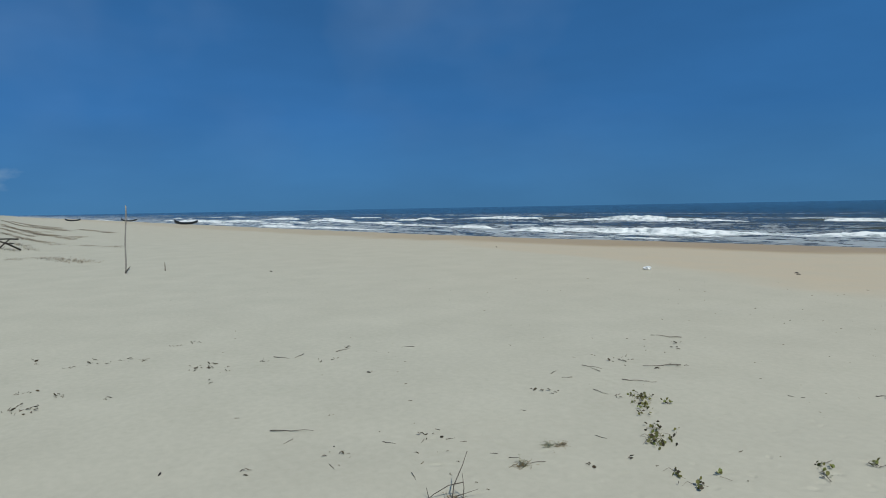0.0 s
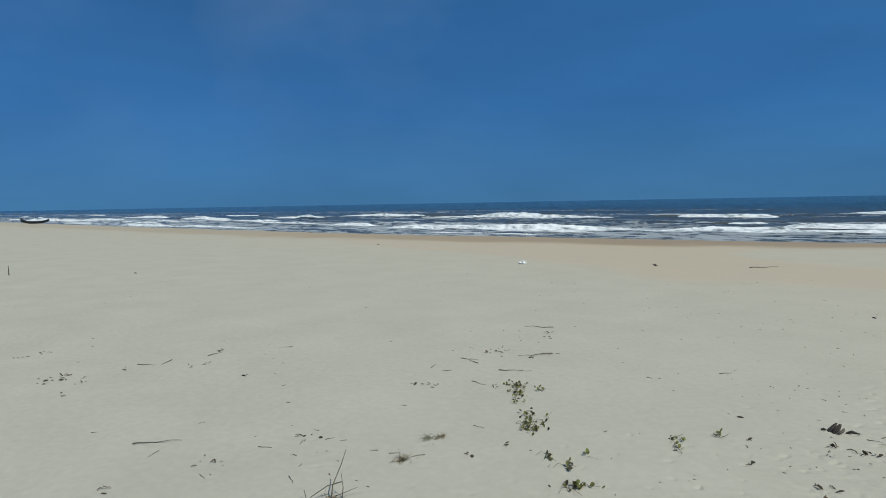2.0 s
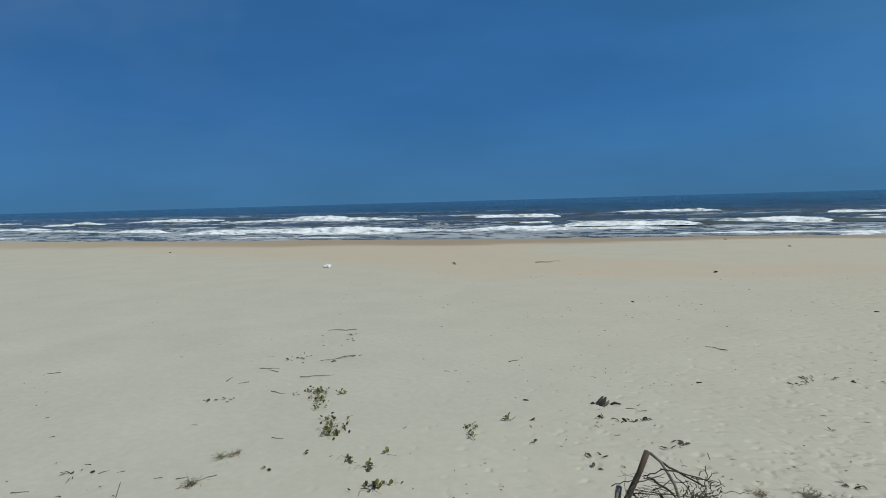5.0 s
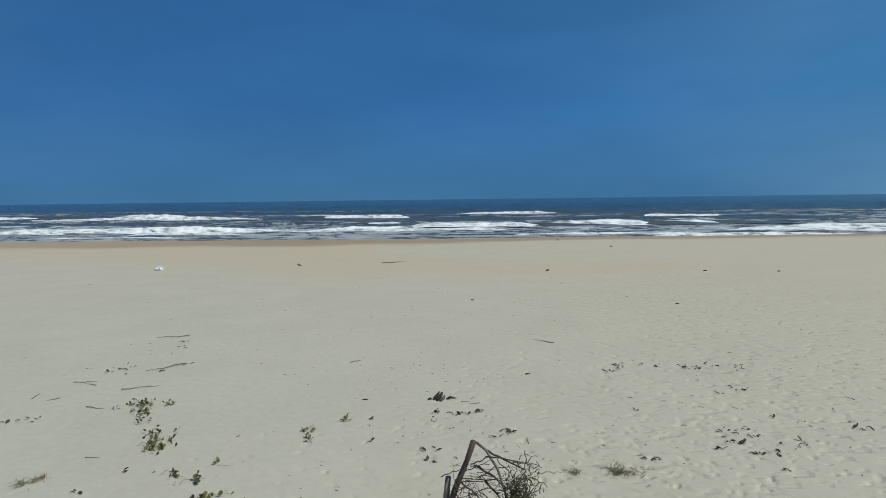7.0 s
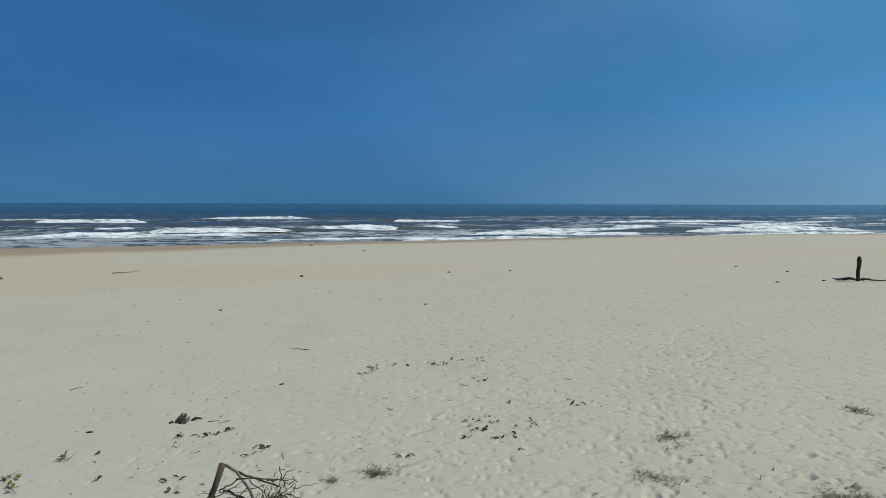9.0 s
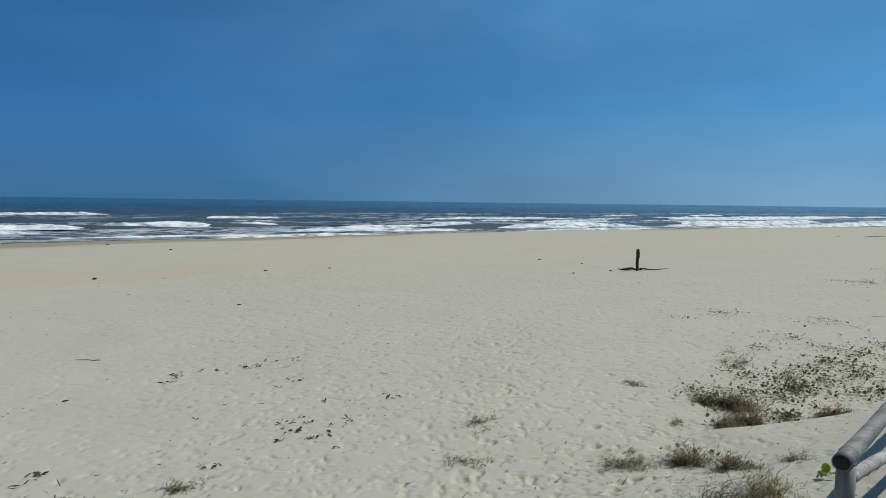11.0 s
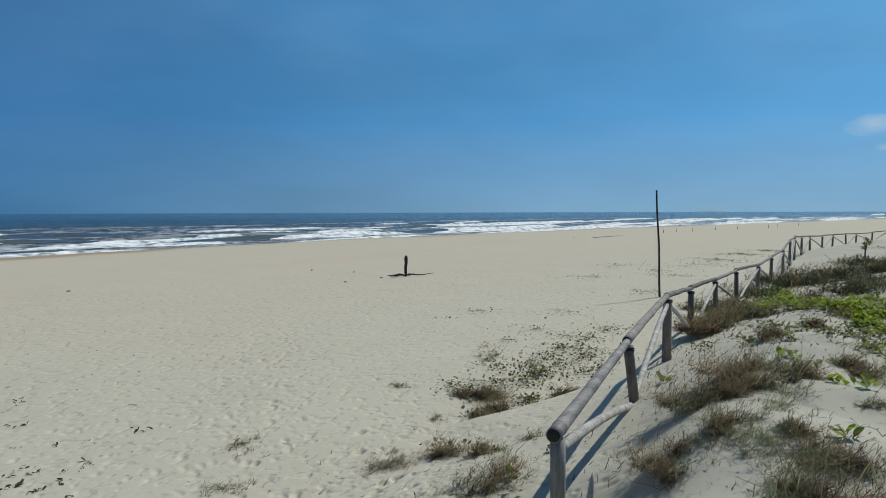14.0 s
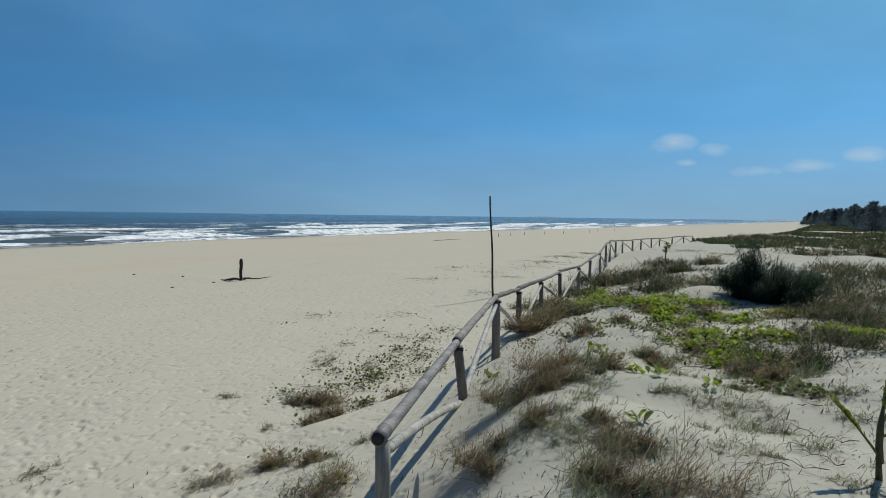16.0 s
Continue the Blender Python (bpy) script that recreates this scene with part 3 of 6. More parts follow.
def build_sea():
    fine = np.radians(np.arange(-96, 96.01, 0.4))
    radii = np.concatenate([np.geomspace(38, 420, 260), np.geomspace(430, 4850, 40)])
    X, Y = polar_grid(fine, radii)
    crest = np.interp(X, CREST_X, CREST_Y)
    off = Y - crest
    amp = np.clip((off - 6) / 40, 0.05, 1) * np.clip(900 / np.hypot(X, Y), 0, 1)
    swell = 0.34 * (1 - np.abs(np.sin(Y * 0.085 + 1.6 * vnoise(X * 0.012, Y * 0.02, 21)))) ** 2 + 0.2 * vnoise(X * 0.06, Y * 0.3, 22) + 0.16 * vnoise(X * 0.2, Y * 0.8, 23) - 0.1
    Z = SEA_Z + amp * swell * np.clip(200 / np.hypot(X, Y), 0.15, 1)
    surf = np.maximum(smooth01((135 - off) / 60), 0.75 * smooth01((230 - off) / 90) * smooth01(vnoise(X * 0.008, Y * 0.05, 25) * 3))
    me = grid_mesh("sea", X, Y, Z, SEA, False, {"surf": surf, "wash": smooth01((66 - off) / 24)})
    return tagged(new("sea", me), "choppy blue-grey sea, brown and foamy near the shore", "sea", kind="structure")



# rollers: both ends and the height of each
SURF_A = [
    (-181, 131, -139, 136, 0.95),
    (-104, 73, -92, 74, 0.56),
    (-80, 66, -67, 68, 0.60),
    (-286, 97, -256, 100, 1.07),
    (-217, 89, -186, 93, 0.83),
    (-245, 119, -220, 122, 0.80),
    (-182, 112, -164, 113, 1.11),
    (-287, 59, -236, 64, 1.15),
    (-265, 72, -227, 76, 0.75),
    (-158, 84, -144, 86, 0.53),
    (-185, 107, -170, 109, 0.64),
]
SURF_B = [
    (-125, 144, -102, 146, 0.99),
    (-127, 119, -70, 125, 0.95),
    (-62, 133, -40, 135, 0.84),
    (-73, 71, -36, 75, 0.90),
    (-55, 64, -35, 66, 0.48),
    (-37, 76, -20, 78, 0.72),
]
SURF_C = [
    (-37, 153, -6, 156, 0.95),
    (-27, 90, -7, 92, 0.71),
    (-7, 95, 9, 97, 0.86),
    (-37, 97, -30, 98, 0.55),
    (-77, 145, -55, 148, 0.36),
    (-30, 75, -9, 77, 0.54),
    (-7, 68, 13, 70, 0.36),
    (11, 113, 21, 114, 0.33),
]
SURF_D = [
    (9, 136, 27, 138, 0.52),
    (6, 98, 20, 100, 0.75),
    (17, 85, 46, 88, 0.56),
    (64, 102, 89, 105, 0.75),
    (47, 84, 61, 86, 0.67),
    (61, 114, 73, 115, 0.40),
]
SURF_E = [
    (42, 96, 51, 97, 0.73),
    (47, 85, 81, 89, 1.14),
    (124, 155, 144, 157, 0.62),
    (90, 93, 113, 96, 0.82),
    (161, 157, 185, 160, 0.87),
]
SURF_F = [
    (115, 121, 200, 130, 1.03),
    (89, 92, 146, 98, 0.89),
    (79, 76, 171, 86, 0.63),
    (207, 104, 299, 114, 1.50),
    (271, 155, 328, 161, 0.77),
    (269, 96, 348, 104, 0.96),
    (279, 67, 418, 82, 1.30),
    (140, 64, 267, 77, 0.94),
    (700, 129, 840, 144, 1.50),
]

# low rollers running out near the beach
SURF_G = [
    (-62, 57.5, -42, 60.5, 0.28),
    (-9, 67, 4, 69, 0.30),
    (5, 66, 28, 70.5, 0.40),
    (12, 78, 44, 79, 0.45),
    (40, 72, 75, 76, 0.45),
    (-85, 74, -58, 77, 0.45),
]

sea = build_sea()


def breaker(x0, y0, x1, y1, h, seed):
    """A roller of white water between two ends: a ragged steep front to the shore and a long low back."""
    rnd = random.Random(seed)
    length = math.hypot(x1 - x0, y1 - y0)
    n = max(16, min(220, int(length / max(0.28, math.hypot(x0, y0) * 0.0022))))
    t = np.linspace(0, 1, n)
    ends = np.clip(np.minimum(t * rnd.choice((2.5, 4, 7)), (1 - t) * rnd.choice((2.5, 4, 7))), 0, 1) ** 0.6
    ends = ends * np.clip(0.92 + 0.14 * vnoise(t * length * 0.09 + seed, t * 0, seed + 90) + 0.1 * vnoise(t * length * 0.6, t * 0, seed + 91), 0.2, 1.1)
    prof = np.array([(-3.2, -0.1), (-2.2, 0.02), (-1.5, 0.16), (-1.05, 0.42), (-0.75, 0.72), (-0.4, 0.95), (0, 1.0), (0.5, 0.76), (1.1, 0.36), (1.9, 0.08), (2.8, -0.12)])
    dx, dy = (x1 - x0) / length, (y1 - y0) / length
    X, Y, Z = [], [], []
    for o, up in prof:
        rag = vnoise(t * length * 1.5 + seed * 7.3, np.full(n, o * 3.1), seed)
        rag2 = vnoise(t * length * 0.16 + seed * 3.1, np.full(n, 0.0), seed + 50)
        rag3 = vnoise(t * length * 3.3 + seed, np.full(n, o * 5.0), seed + 70)
        wob = (0.45 * rag2 + (0.55 if o < -1 else 0.2) * rag) * h
        X.append(x0 + t * (x1 - x0) - dy * (o * h * 0.9 + wob))
        Y.append(y0 + t * (y1 - y0) + dx * (o * h * 0.9 + wob))
        Z.append(SEA_Z + 0.82 * h * ends * (up * (0.93 + 0.06 * rag2) + ((0.1 * rag + 0.08 * rag3) if up > 0 else 0)) - (1 - np.minimum(ends, 1)) * 0.16)
    me = grid_mesh("foam_crest", np.array(X), np.array(Y), np.array(Z), FOAM, False, {})
    part("foam_crest", me, FOAM, sea, "white foaming breaker crest")
    if h < 0.5 or y0 < 84 or seed <= len(SPILL):
        return
    # the shoulder that has not broken yet runs on past one end
    sign = rnd.choice((-1, 1))
    ax, ay = (x1, y1) if sign > 0 else (x0, y0)
    long = min(24.0, 0.45 * length + 4)
    t = np.linspace(-0.25, 1, 24)
    X, Y, Z = [], [], []
    for o, up in ((-2.6, -0.15), (-1.5, 0.05), (-0.7, 0.4), (-0.2, 0.8), (0.3, 0.86), (1.4, 0.5), (3.0, 0.1), (4.2, -0.15)):
        fall = np.clip(1 - t, 0, 1) ** 0.8
        X.append(ax + sign * t * long * dx - dy * o * h)
        Y.append(ay + sign * t * long * dy + dx * o * h + 0.3 * h)
        Z.append(SEA_Z + 0.6 * h * up * fall - 0.12 * (1 - fall) + 0.03 * vnoise(t * 9 + seed, np.full(24, o), seed))
    part("wave_shoulder", grid_mesh("wave_shoulder", np.array(X), np.array(Y), np.array(Z), WAVE, False, {}), WAVE, sea, "smooth olive-brown wave about to break")


# small spilling crests far up and down the shore
rnd = random.Random(12)
SPILL = []
for k in range(110):
    x = rnd.choice((-1, 1, 1)) * (70 + 380 * rnd.random())
    y = float(np.interp(x, CREST_X, CREST_Y)) + 12 + 95 * rnd.random() ** 1.3
    half = rnd.uniform(6, 24)
    tilt = 0.06 if x > 0 else -0.02
    SPILL.append((x - half, y - tilt * half, x + half, y + tilt * half, rnd.uniform(0.3, 0.62)))

for k, row in enumerate(SPILL + SURF_A + SURF_B + SURF_C + SURF_D + SURF_E + SURF_F + SURF_G):
    breaker(*row, k + 1)


# ---- bamboo fence ----
# posts: place along the shore, distance, ground level, top
POSTS = [
    (3.96, 2.49, 0.50, 1.35), (7.12, 3.69, 0.56, 1.30), (10.40, 4.76, 0.25, 1.41), (13.87, 5.85, 0.10, 1.13),
    (17.20, 6.63, 0.0, 1.01), (20.57, 7.31, -0.10, 0.97), (24.01, 7.79, 0.0, 0.90), (27.38, 8.40, 0.0, 0.97),
    (30.85, 9.01, 0.1, 1.09), (34.30, 9.70, 0.40, 1.37), (37.63, 10.42, 0.56, 1.44), (41.0, 10.99, 0.6, 1.30),
    (44.2, 11.40, 0.55, 1.24), (47.76, 11.57, 0.5, 1.15), (51.3, 11.78, 0.45, 1.12), (54.4, 11.67, 0.45, 1.08),
    (57.98, 11.71, 0.4, 1.03), (61.62, 11.33, 0.4, 1.03), (65.24, 10.95, 0.4, 1.08), (68.83, 10.68, 0.3, 1.03),
]


def bamboo(path_at, length, r0, r1, rnd, sides=14, gap=0.3):
    """A culm along path_at(0..1), with raised dark rings at its nodes; gives the mesh and the two end points."""
    marks = [(0.0, 1.0)]
    q = rnd.uniform(0.08, 0.28)
    rings = []
    while q < length - 0.05:
        rings.append(q)
        q += gap * rnd.uniform(0.8, 1.2)
    prev = 0.0
    for q in rings:
        marks.append(((prev + q) / 2, 0.97))
        marks += [(q - 0.02, 1.0), (q - 0.005, 1.06), (q + 0.005, 1.06), (q + 0.02, 1.0)]
        prev = q
    marks.append((length, 1.0))
    pts = [path_at(s / length) for s, _ in marks]
    rad = [(r0 + (r1 - r0) * s / length) * k for s, k in marks]
    me = Geo().tube(pts, rad, sides).mesh("culm", [BAMBOO, NODE])
    for i, p in enumerate(me.polygons):
        k = i // sides
        if k < len(marks) - 1 and marks[k][1] > 1.03 and marks[k + 1][1] > 1.03:
            p.material_index = 1
    return me, pts, rad


def build_fence():
    rnd = random.Random(11)
    fence = thing("bamboo_fence", (3.96, 2.49, ground_z(3.96, 2.49)), "weathered grey bamboo fence with posts, round top rail and slanting braces", "fence")
    inv = fence.matrix_world.inverted()
    loc = lambda p: inv @ Vector(p)
    tops = []
    for k, (x, y, g, top) in enumerate(POSTS):
        r = (0.054, 0.06, 0.076)[k] if k < 3 else 0.062
        lean = Vector((rnd.uniform(-0.03, 0.03), rnd.uniform(-0.03, 0.03), 0))
        if k == 1:
            lean = Vector((-0.09, 0.05, 0))
        low, high = Vector((x, y, min(g, ground_z(x, y)) - 0.35)) - lean * 0.4, Vector((x, y, top - 0.06)) + lean * 0.0
        low = low - lean
        tops.append(Vector((x, y, top)))
        g1 = Geo()
        steps = [low.lerp(high, s / 6) for s in range(7)]
        g1.tube([loc(p) for p in steps], [r * (1.06 - 0.02 * s + rnd.uniform(-0.03, 0.03)) for s in range(7)], 12)
        p = part("post", g1, POSTWOOD if k else POSTPALE, fence)
        if 0 < k < 9:
            g2 = Geo()
            for q in range(2):
                ring = [loc(high + Vector((0.0, 0, -0.02 - q * 0.025)) + Vector((math.cos(a) * r * 1.1, math.sin(a) * r * 1.1, 0.01 * math.sin(a * 2)))) for a in np.linspace(0, 2 * math.pi, 13)]
                g2.tube(ring, [0.009] * 13, 5)
            part("lashing", g2, ROPE, p, "black cord lashing")
    for k in range(len(tops) - 1):
        a, b = tops[k].copy(), tops[k + 1].copy()
        d = (b - a).normalized()
        a, b = a - d * (0.12 if k == 0 else 0.1), b + d * 0.10
        a.z += 0.0 if k % 2 == 0 else 0.02
        r = rnd.uniform(0.046, 0.05) if k < 9 else 0.044
        bow = rnd.uniform(-0.03, 0.015) if k else 0.0
        rough = 0.002 if k == 0 else 0.0055
        wave = lambda t: Vector((0, rough * math.sin(23 * t + k) * 0.6, rough * math.sin(17 * t + 2.3 * k) + rough * 0.5 * math.sin(41 * t + k)))
        me, pts, rad = bamboo(lambda t: loc(a.lerp(b, t) + wave(t) * min(1, 6 * t, 6 - 6 * t) + Vector((0, 0, 4 * bow * t * (1 - t)))), (b - a).length, r * 1.05, r * 0.89, rnd, 14, 1.15 if k == 0 else 0.75)
        if k:
            me.materials[0] = RAILWOOD
        rail = part("rail", me, BAMBOO, fence, "grey bamboo pole with ringed nodes")
        end = pts[0] - (pts[1] - pts[0]).normalized() * 0.003
        # the rail is solid; a near-black disc paints the shade inside its end
        part("rail_end", Geo().tube([end, end + (pts[1] - pts[0]).normalized() * 0.004], [rad[0] * 0.84] * 2, 14), HOLLOW_SHADE, rail, "near-black disc painted as the shade in a hollow bamboo end")
    # from every other post a brace slants down each way to the foot of the next post
    for k in range(0, len(tops), 2):
        for j in (k - 1, k + 1):
            if not 0 <= j < len(tops):
                continue
            a = tops[k] + Vector((0, 0, -0.13))
            foot = Vector((POSTS[j][0], POSTS[j][1], ground_z(POSTS[j][0], POSTS[j][1])))
            d = (foot - a)
            a = a + d.normalized() * 0.08
            b = foot - d.normalized() * 0.12 + Vector((0.03, -0.04, 0.0))
            r = 0.04 if k < 4 else 0.038
            me, pts, rad = bamboo(lambda t: loc(a.lerp(b, t) + Vector((0, 0, 0.04 * math.sin(t * math.pi)))), (b - a).length, r, r, rnd, 12)
            me.materials[0] = PALEWOOD
            part("brace", me, PALEWOOD, fence, "bleached bamboo brace")


build_fence()


# ---- poles and stakes on the beach ----
def bamboo_pole(x, y, top, r, label, mat, lean=0.0, side=0.0):
    z = ground_z(x, y)
    ob = thing("bamboo_pole", (x, y, z), label, "pole")
    full = top - z + 0.4
    me, _, _ = bamboo(lambda t: (lean * t, side * t + 0.015 * math.sin(9 * t), -0.4 + full * t), full, r * 1.1, r * 0.8, random.Random(31), 10, 0.26)
    me.materials[0] = mat
    part("pole", me, mat, ob)
    return ob


pole_a = bamboo_pole(-32.7, 4.15, 3.2, 0.036, "tall thin grey bamboo pole standing in open sand", RAILWOOD, 0.0, 0.16)
# dark stub at the pole's foot, partly put in for its shadow
part("stub_branch", Geo().tube([(0, 0, 0.05), (0.12, 0.1, 0.2), (0.2, 0.2, 0.34)], [0.03, 0.025, 0.015], 6), POSTWOOD, pole_a)
pole_b = bamboo_pole(19.98, 9.46, 3.48, 0.034, "tall thin dark pole standing in the sand behind the fence", DARKWOOD, -0.075, 0.158)


def beach_stake():
    x, y = 18.5, 20.3
    ob = thing("wooden_stake", (x, y, ground_z(x, y)), "short dark waterlogged stake upright in the sand", "stake")
    pts = [(0.0, 0, -0.3), (0.01, 0, 0.1), (0.0, 0.01, 0.35), (0.03, 0, 0.6), (0.02, 0, 0.78), (0.02, 0, 0.86)]
    part("stake_body", Geo().tube(pts, [0.07, 0.062, 0.066, 0.07, 0.082, 0.05], 10), DARKWOOD, ob)
    part("stake_head", Geo().tube([(0.02, 0, 0.84), (0.02, 0.01, 0.9)], [0.066, 0.04], 9), DARKWOOD, ob)
    roots = thing("driftwood_branch", (x, y, ground_z(x, y) + 0.02), "dark driftwood branches lying round a stake", "driftwood")
    rnd = random.Random(5)
    for a, long in ((150, 0.8), (168, 0.55), (-24, 1.3), (-10, 0.5), (20, 0.3)):
        c, s = math.cos(radians(a)), math.sin(radians(a))
        pts = [(c * long * t, s * long * t, 0.05 + 0.03 * math.sin(7 * t + a)) for t in (0.1, 0.35, 0.6, 0.8, 1)]
        part("branch", Geo().tube(pts, [0.03, 0.045, 0.04, 0.03, 0.012] if c < 0 else [0.03, 0.028, 0.022, 0.015, 0.006], 7), DARKWOOD, roots)


beach_stake()


# ---- plants ----
# where plants and beach litter lie: along the shore, out from it, size
DRY_BUSHES = [
    (7.10, 5.60, 0.2), (7.67, 6.29, 0.24), (8.42, 5.41, 0.2), (5.55, 5.05, 0.2), (5.6, 4.63, 0.17), (6.78, 5.74, 0.15), (7.43, 6.56, 0.14),
    (4.52, 3.54, 0.25), (4.50, 1.97, 0.2), (4.85, 2.08, 0.13), (3.80, 1.60, 0.09),
    (6.18, 2.47, 0.23), (6.39, 2.28, 0.21), (6.72, 2.09, 0.26), (4.84, 1.2, 0.17),
    (4.18, 0.94, 0.26), (7.39, 1.93, 0.19), (8.64, 1.65, 0.17), (13.57, 5.22, 0.45),
    (15.75, 5.4, 0.63), (18.69, 6.8, 0.62), (9.81, 2.95, 0.17), (7.31, 2.42, 0.22),
    (5.28, 1.43, 0.11), (4.91, 0.97, 0.13), (4.38, 1.16, 0.17), (5.32, 1.9, 0.14),
    (13.2, 1.85, 0.21), (8.33, 0.36, 0.22), (8.56, 0.69, 0.18), (8.92, 1.91, 0.13), (11.35, 2.84, 0.12),
]
GREY_GRASS_ONE = [
    (5.09, 1.57, 0.14), (5.82, 1.68, 0.12), (5.43, 1.72, 0.11), (5.15, 5.44, 0.15),
    (5.74, 4.4, 0.13), (4.94, 3.74, 0.16), (9.51, 8.07, 0.38), (6.1, 4.32, 0.16), (4.34, 3.84, 0.12),
    (4.85, 1.46, 0.17), (4.99, 1.86, 0.15), (4.45, 0.78, 0.19), (6.87, 0.6, 0.2),
    (6.26, 0.39, 0.2), (5.52, -0.02, 0.13), (9.2, 1.54, 0.16), (4.92, -0.09, 0.07),
    (4.85, 5.24, 0.21), (0.54, 6.67, 0.17), (0.09, 6.58, 0.07), (4.08, 7.11, 0.23),
    (3.4, 6.17, 0.22), (0.54, 6.69, 0.17), (7.09, 7.7, 0.16), (4.81, 5.4, 0.18),
    (6.32, 6.11, 0.14), (15.42, 3.01, 0.26), (5.75, 0.73, 0.08), (6.64, 0.95, 0.12),
]
GREY_GRASS_TWO = [
    (5.17, 0.57, 0.11), (7.47, 0.07, 0.13), (6.95, -0.19, 0.11), (7.68, -0.39, 0.12),
    (6.88, 1.14, 0.1), (5.17, 0.33, 0.09), (6.68, 1.3, 0.09), (7.47, 0.75, 0.13),
    (6.39, 0.64, 0.16), (7.47, 0.28, 0.16), (6.31, 0.19, 0.1), (10.05, 1.93, 0.21),
    (7.95, 1.26, 0.14), (4.75, 1.57, 0.09), (9.76, 6.94, 0.21), (-5.1, 4.52, 0.08), (-5.25, 5.2, 0.06),
]
GREY_GRASS = GREY_GRASS_ONE + GREY_GRASS_TWO
SCRUB_ONE = [
    (25.98, 7.28, 0.71), (28.21, 6.53, 0.83), (23.2, 4.46, 0.66), (20.1, 6, 0.49),
    (17.48, 4.4, 0.38), (31.7, 6.3, 0.81), (14.79, 4.68, 0.31), (28.72, 4.99, 0.72),
    (18.62, 3.95, 0.42), (22.46, 7.57, 0.78), (26.41, 7.67, 0.99), (25.88, 6.37, 0.86),
    (27.42, 5.87, 0.99), (18.92, 3.56, 0.7), (28.46, 4.83, 0.72), (22.61, 3.03, 0.74),
    (20.32, -0.13, 0.86), (24.87, -1.03, 1.03), (18.9, -1.23, 0.71), (14.39, -0.53, 0.67),
    (10.94, 0.09, 0.45), (47.45, -0.63, 2.17), (63.77, 1.71, 3.29), (65.59, -2.55, 3.45),
    (74.17, 4.59, 2.13), (47.6, -3.61, 1.74), (87.43, -6.65, 3.61), (68.11, 6.69, 1.22),
]
SCRUB_TWO = [
    (9.45, 0.5, 0.4), (13.93, -0.97, 0.5), (14.96, 0.11, 0.4), (31.26, 4.46, 0.78),
    (17.88, -0.34, 0.69), (15.54, -0.86, 0.63), (25.17, 0.67, 0.7), (18.52, 0.18, 0.62),
    (31.31, -1.21, 1.07), (29.22, -2.02, 0.98), (9.5, -0.04, 0.35), (10.61, -0.41, 0.35),
]
SCRUB = SCRUB_ONE + SCRUB_TWO
VINE_PATCHES = [
    (15.95, 4.24, 0.4), (13.47, 3.03, 0.37), (13.37, 2.5, 0.35), (16.76, 3.08, 0.37),
    (17.45, 5.33, 0.31), (18.94, 5.83, 0.75), (16.12, 4.09, 0.61), (13.23, 2.78, 0.4),
    (12, 2.09, 0.35), (10.82, 1.5, 0.29), (10.26, 1.05, 0.42), (9.54, 0.7, 0.36),
    (13.02, 1.25, 0.37), (16.13, 2.14, 0.44), (9.25, 0.94, 0.29), (11.6, -0.73, 0.36),
    (10.83, 0.58, 0.3), (14.84, 0.5, 0.29), (11.87, -0.28, 0.31), (22.71, 6.81, 0.57),
    (9.83, 1.43, 0.14),
]
SPARSE_VINES_ONE = [
    (7.9, 0.17, 0.23), (7.67, 0.46, 0.19), (7.51, 0.02, 0.14), (8.25, 6.47, 0.41),
    (9.05, 6.52, 0.38), (10.3, 6.94, 0.45), (11.38, 6.92, 0.39), (7.78, 5.65, 0.25),
    (10.24, 5.89, 0.16), (12.18, 8.12, 0.43), (13.68, 7.67, 0.33), (9.03, 7.25, 0.3),
    (23.8, 14.45, 0.64), (29.51, 16.57, 0.72), (28.26, 13.62, 0.5), (32.35, 13.57, 0.81),
    (36.36, 13.98, 1.03), (41.9, 14.71, 1.01), (47.32, 14.84, 0.78), (10.98, 8.46, 0.26),
    (7.65, 6.86, 0.17), (9.77, 2.27, 0.16), (13.56, 11.74, 0.31), (11.05, 3.34, 0.25),
    (9.54, 3.16, 0.19), (10.89, 2.82, 0.24), (9.32, 2.63, 0.14), (10.15, 4, 0.19),
]
SPARSE_VINES_TWO = [
    (10.88, 2.27, 0.16), (20.7, 10.35, 0.53), (15.07, 9.76, 0.47), (26.51, 11.9, 0.62),
    (12.44, 8.96, 0.35), (61.49, 7.42, 0.81), (45.78, 7.28, 1.15), (43.55, 4.58, 0.85),
    (9.05, 6.45, 0.32), (10.0, 6.6, 0.3), (10.83, 6.57, 0.28), (8.54, 6.31, 0.22), (9.26, 6.42, 0.22), (9.82, 5.89, 0.18), (7.89, 5.63, 0.12), (11.1, 7.3, 0.25), (12.4, 7.5, 0.3),
]
SPARSE_VINES = SPARSE_VINES_ONE + SPARSE_VINES_TWO
SPRIGS = [
    (7.15, 0.91, 0.10), (5.37, 1.16, 0.08), (8.54, 2.40, 0.16), (8.04, 2.08, 0.16), (7.27, 1.57, 0.14),
    (7.11, 1.37, 0.10), (7.87, 3.61, 0.13), (4.85, 3.56, 0.03), (5.59, 3.67, 0.05), (3.95, 2.18, 0.03), (4.15, 2.62, 0.05),
]
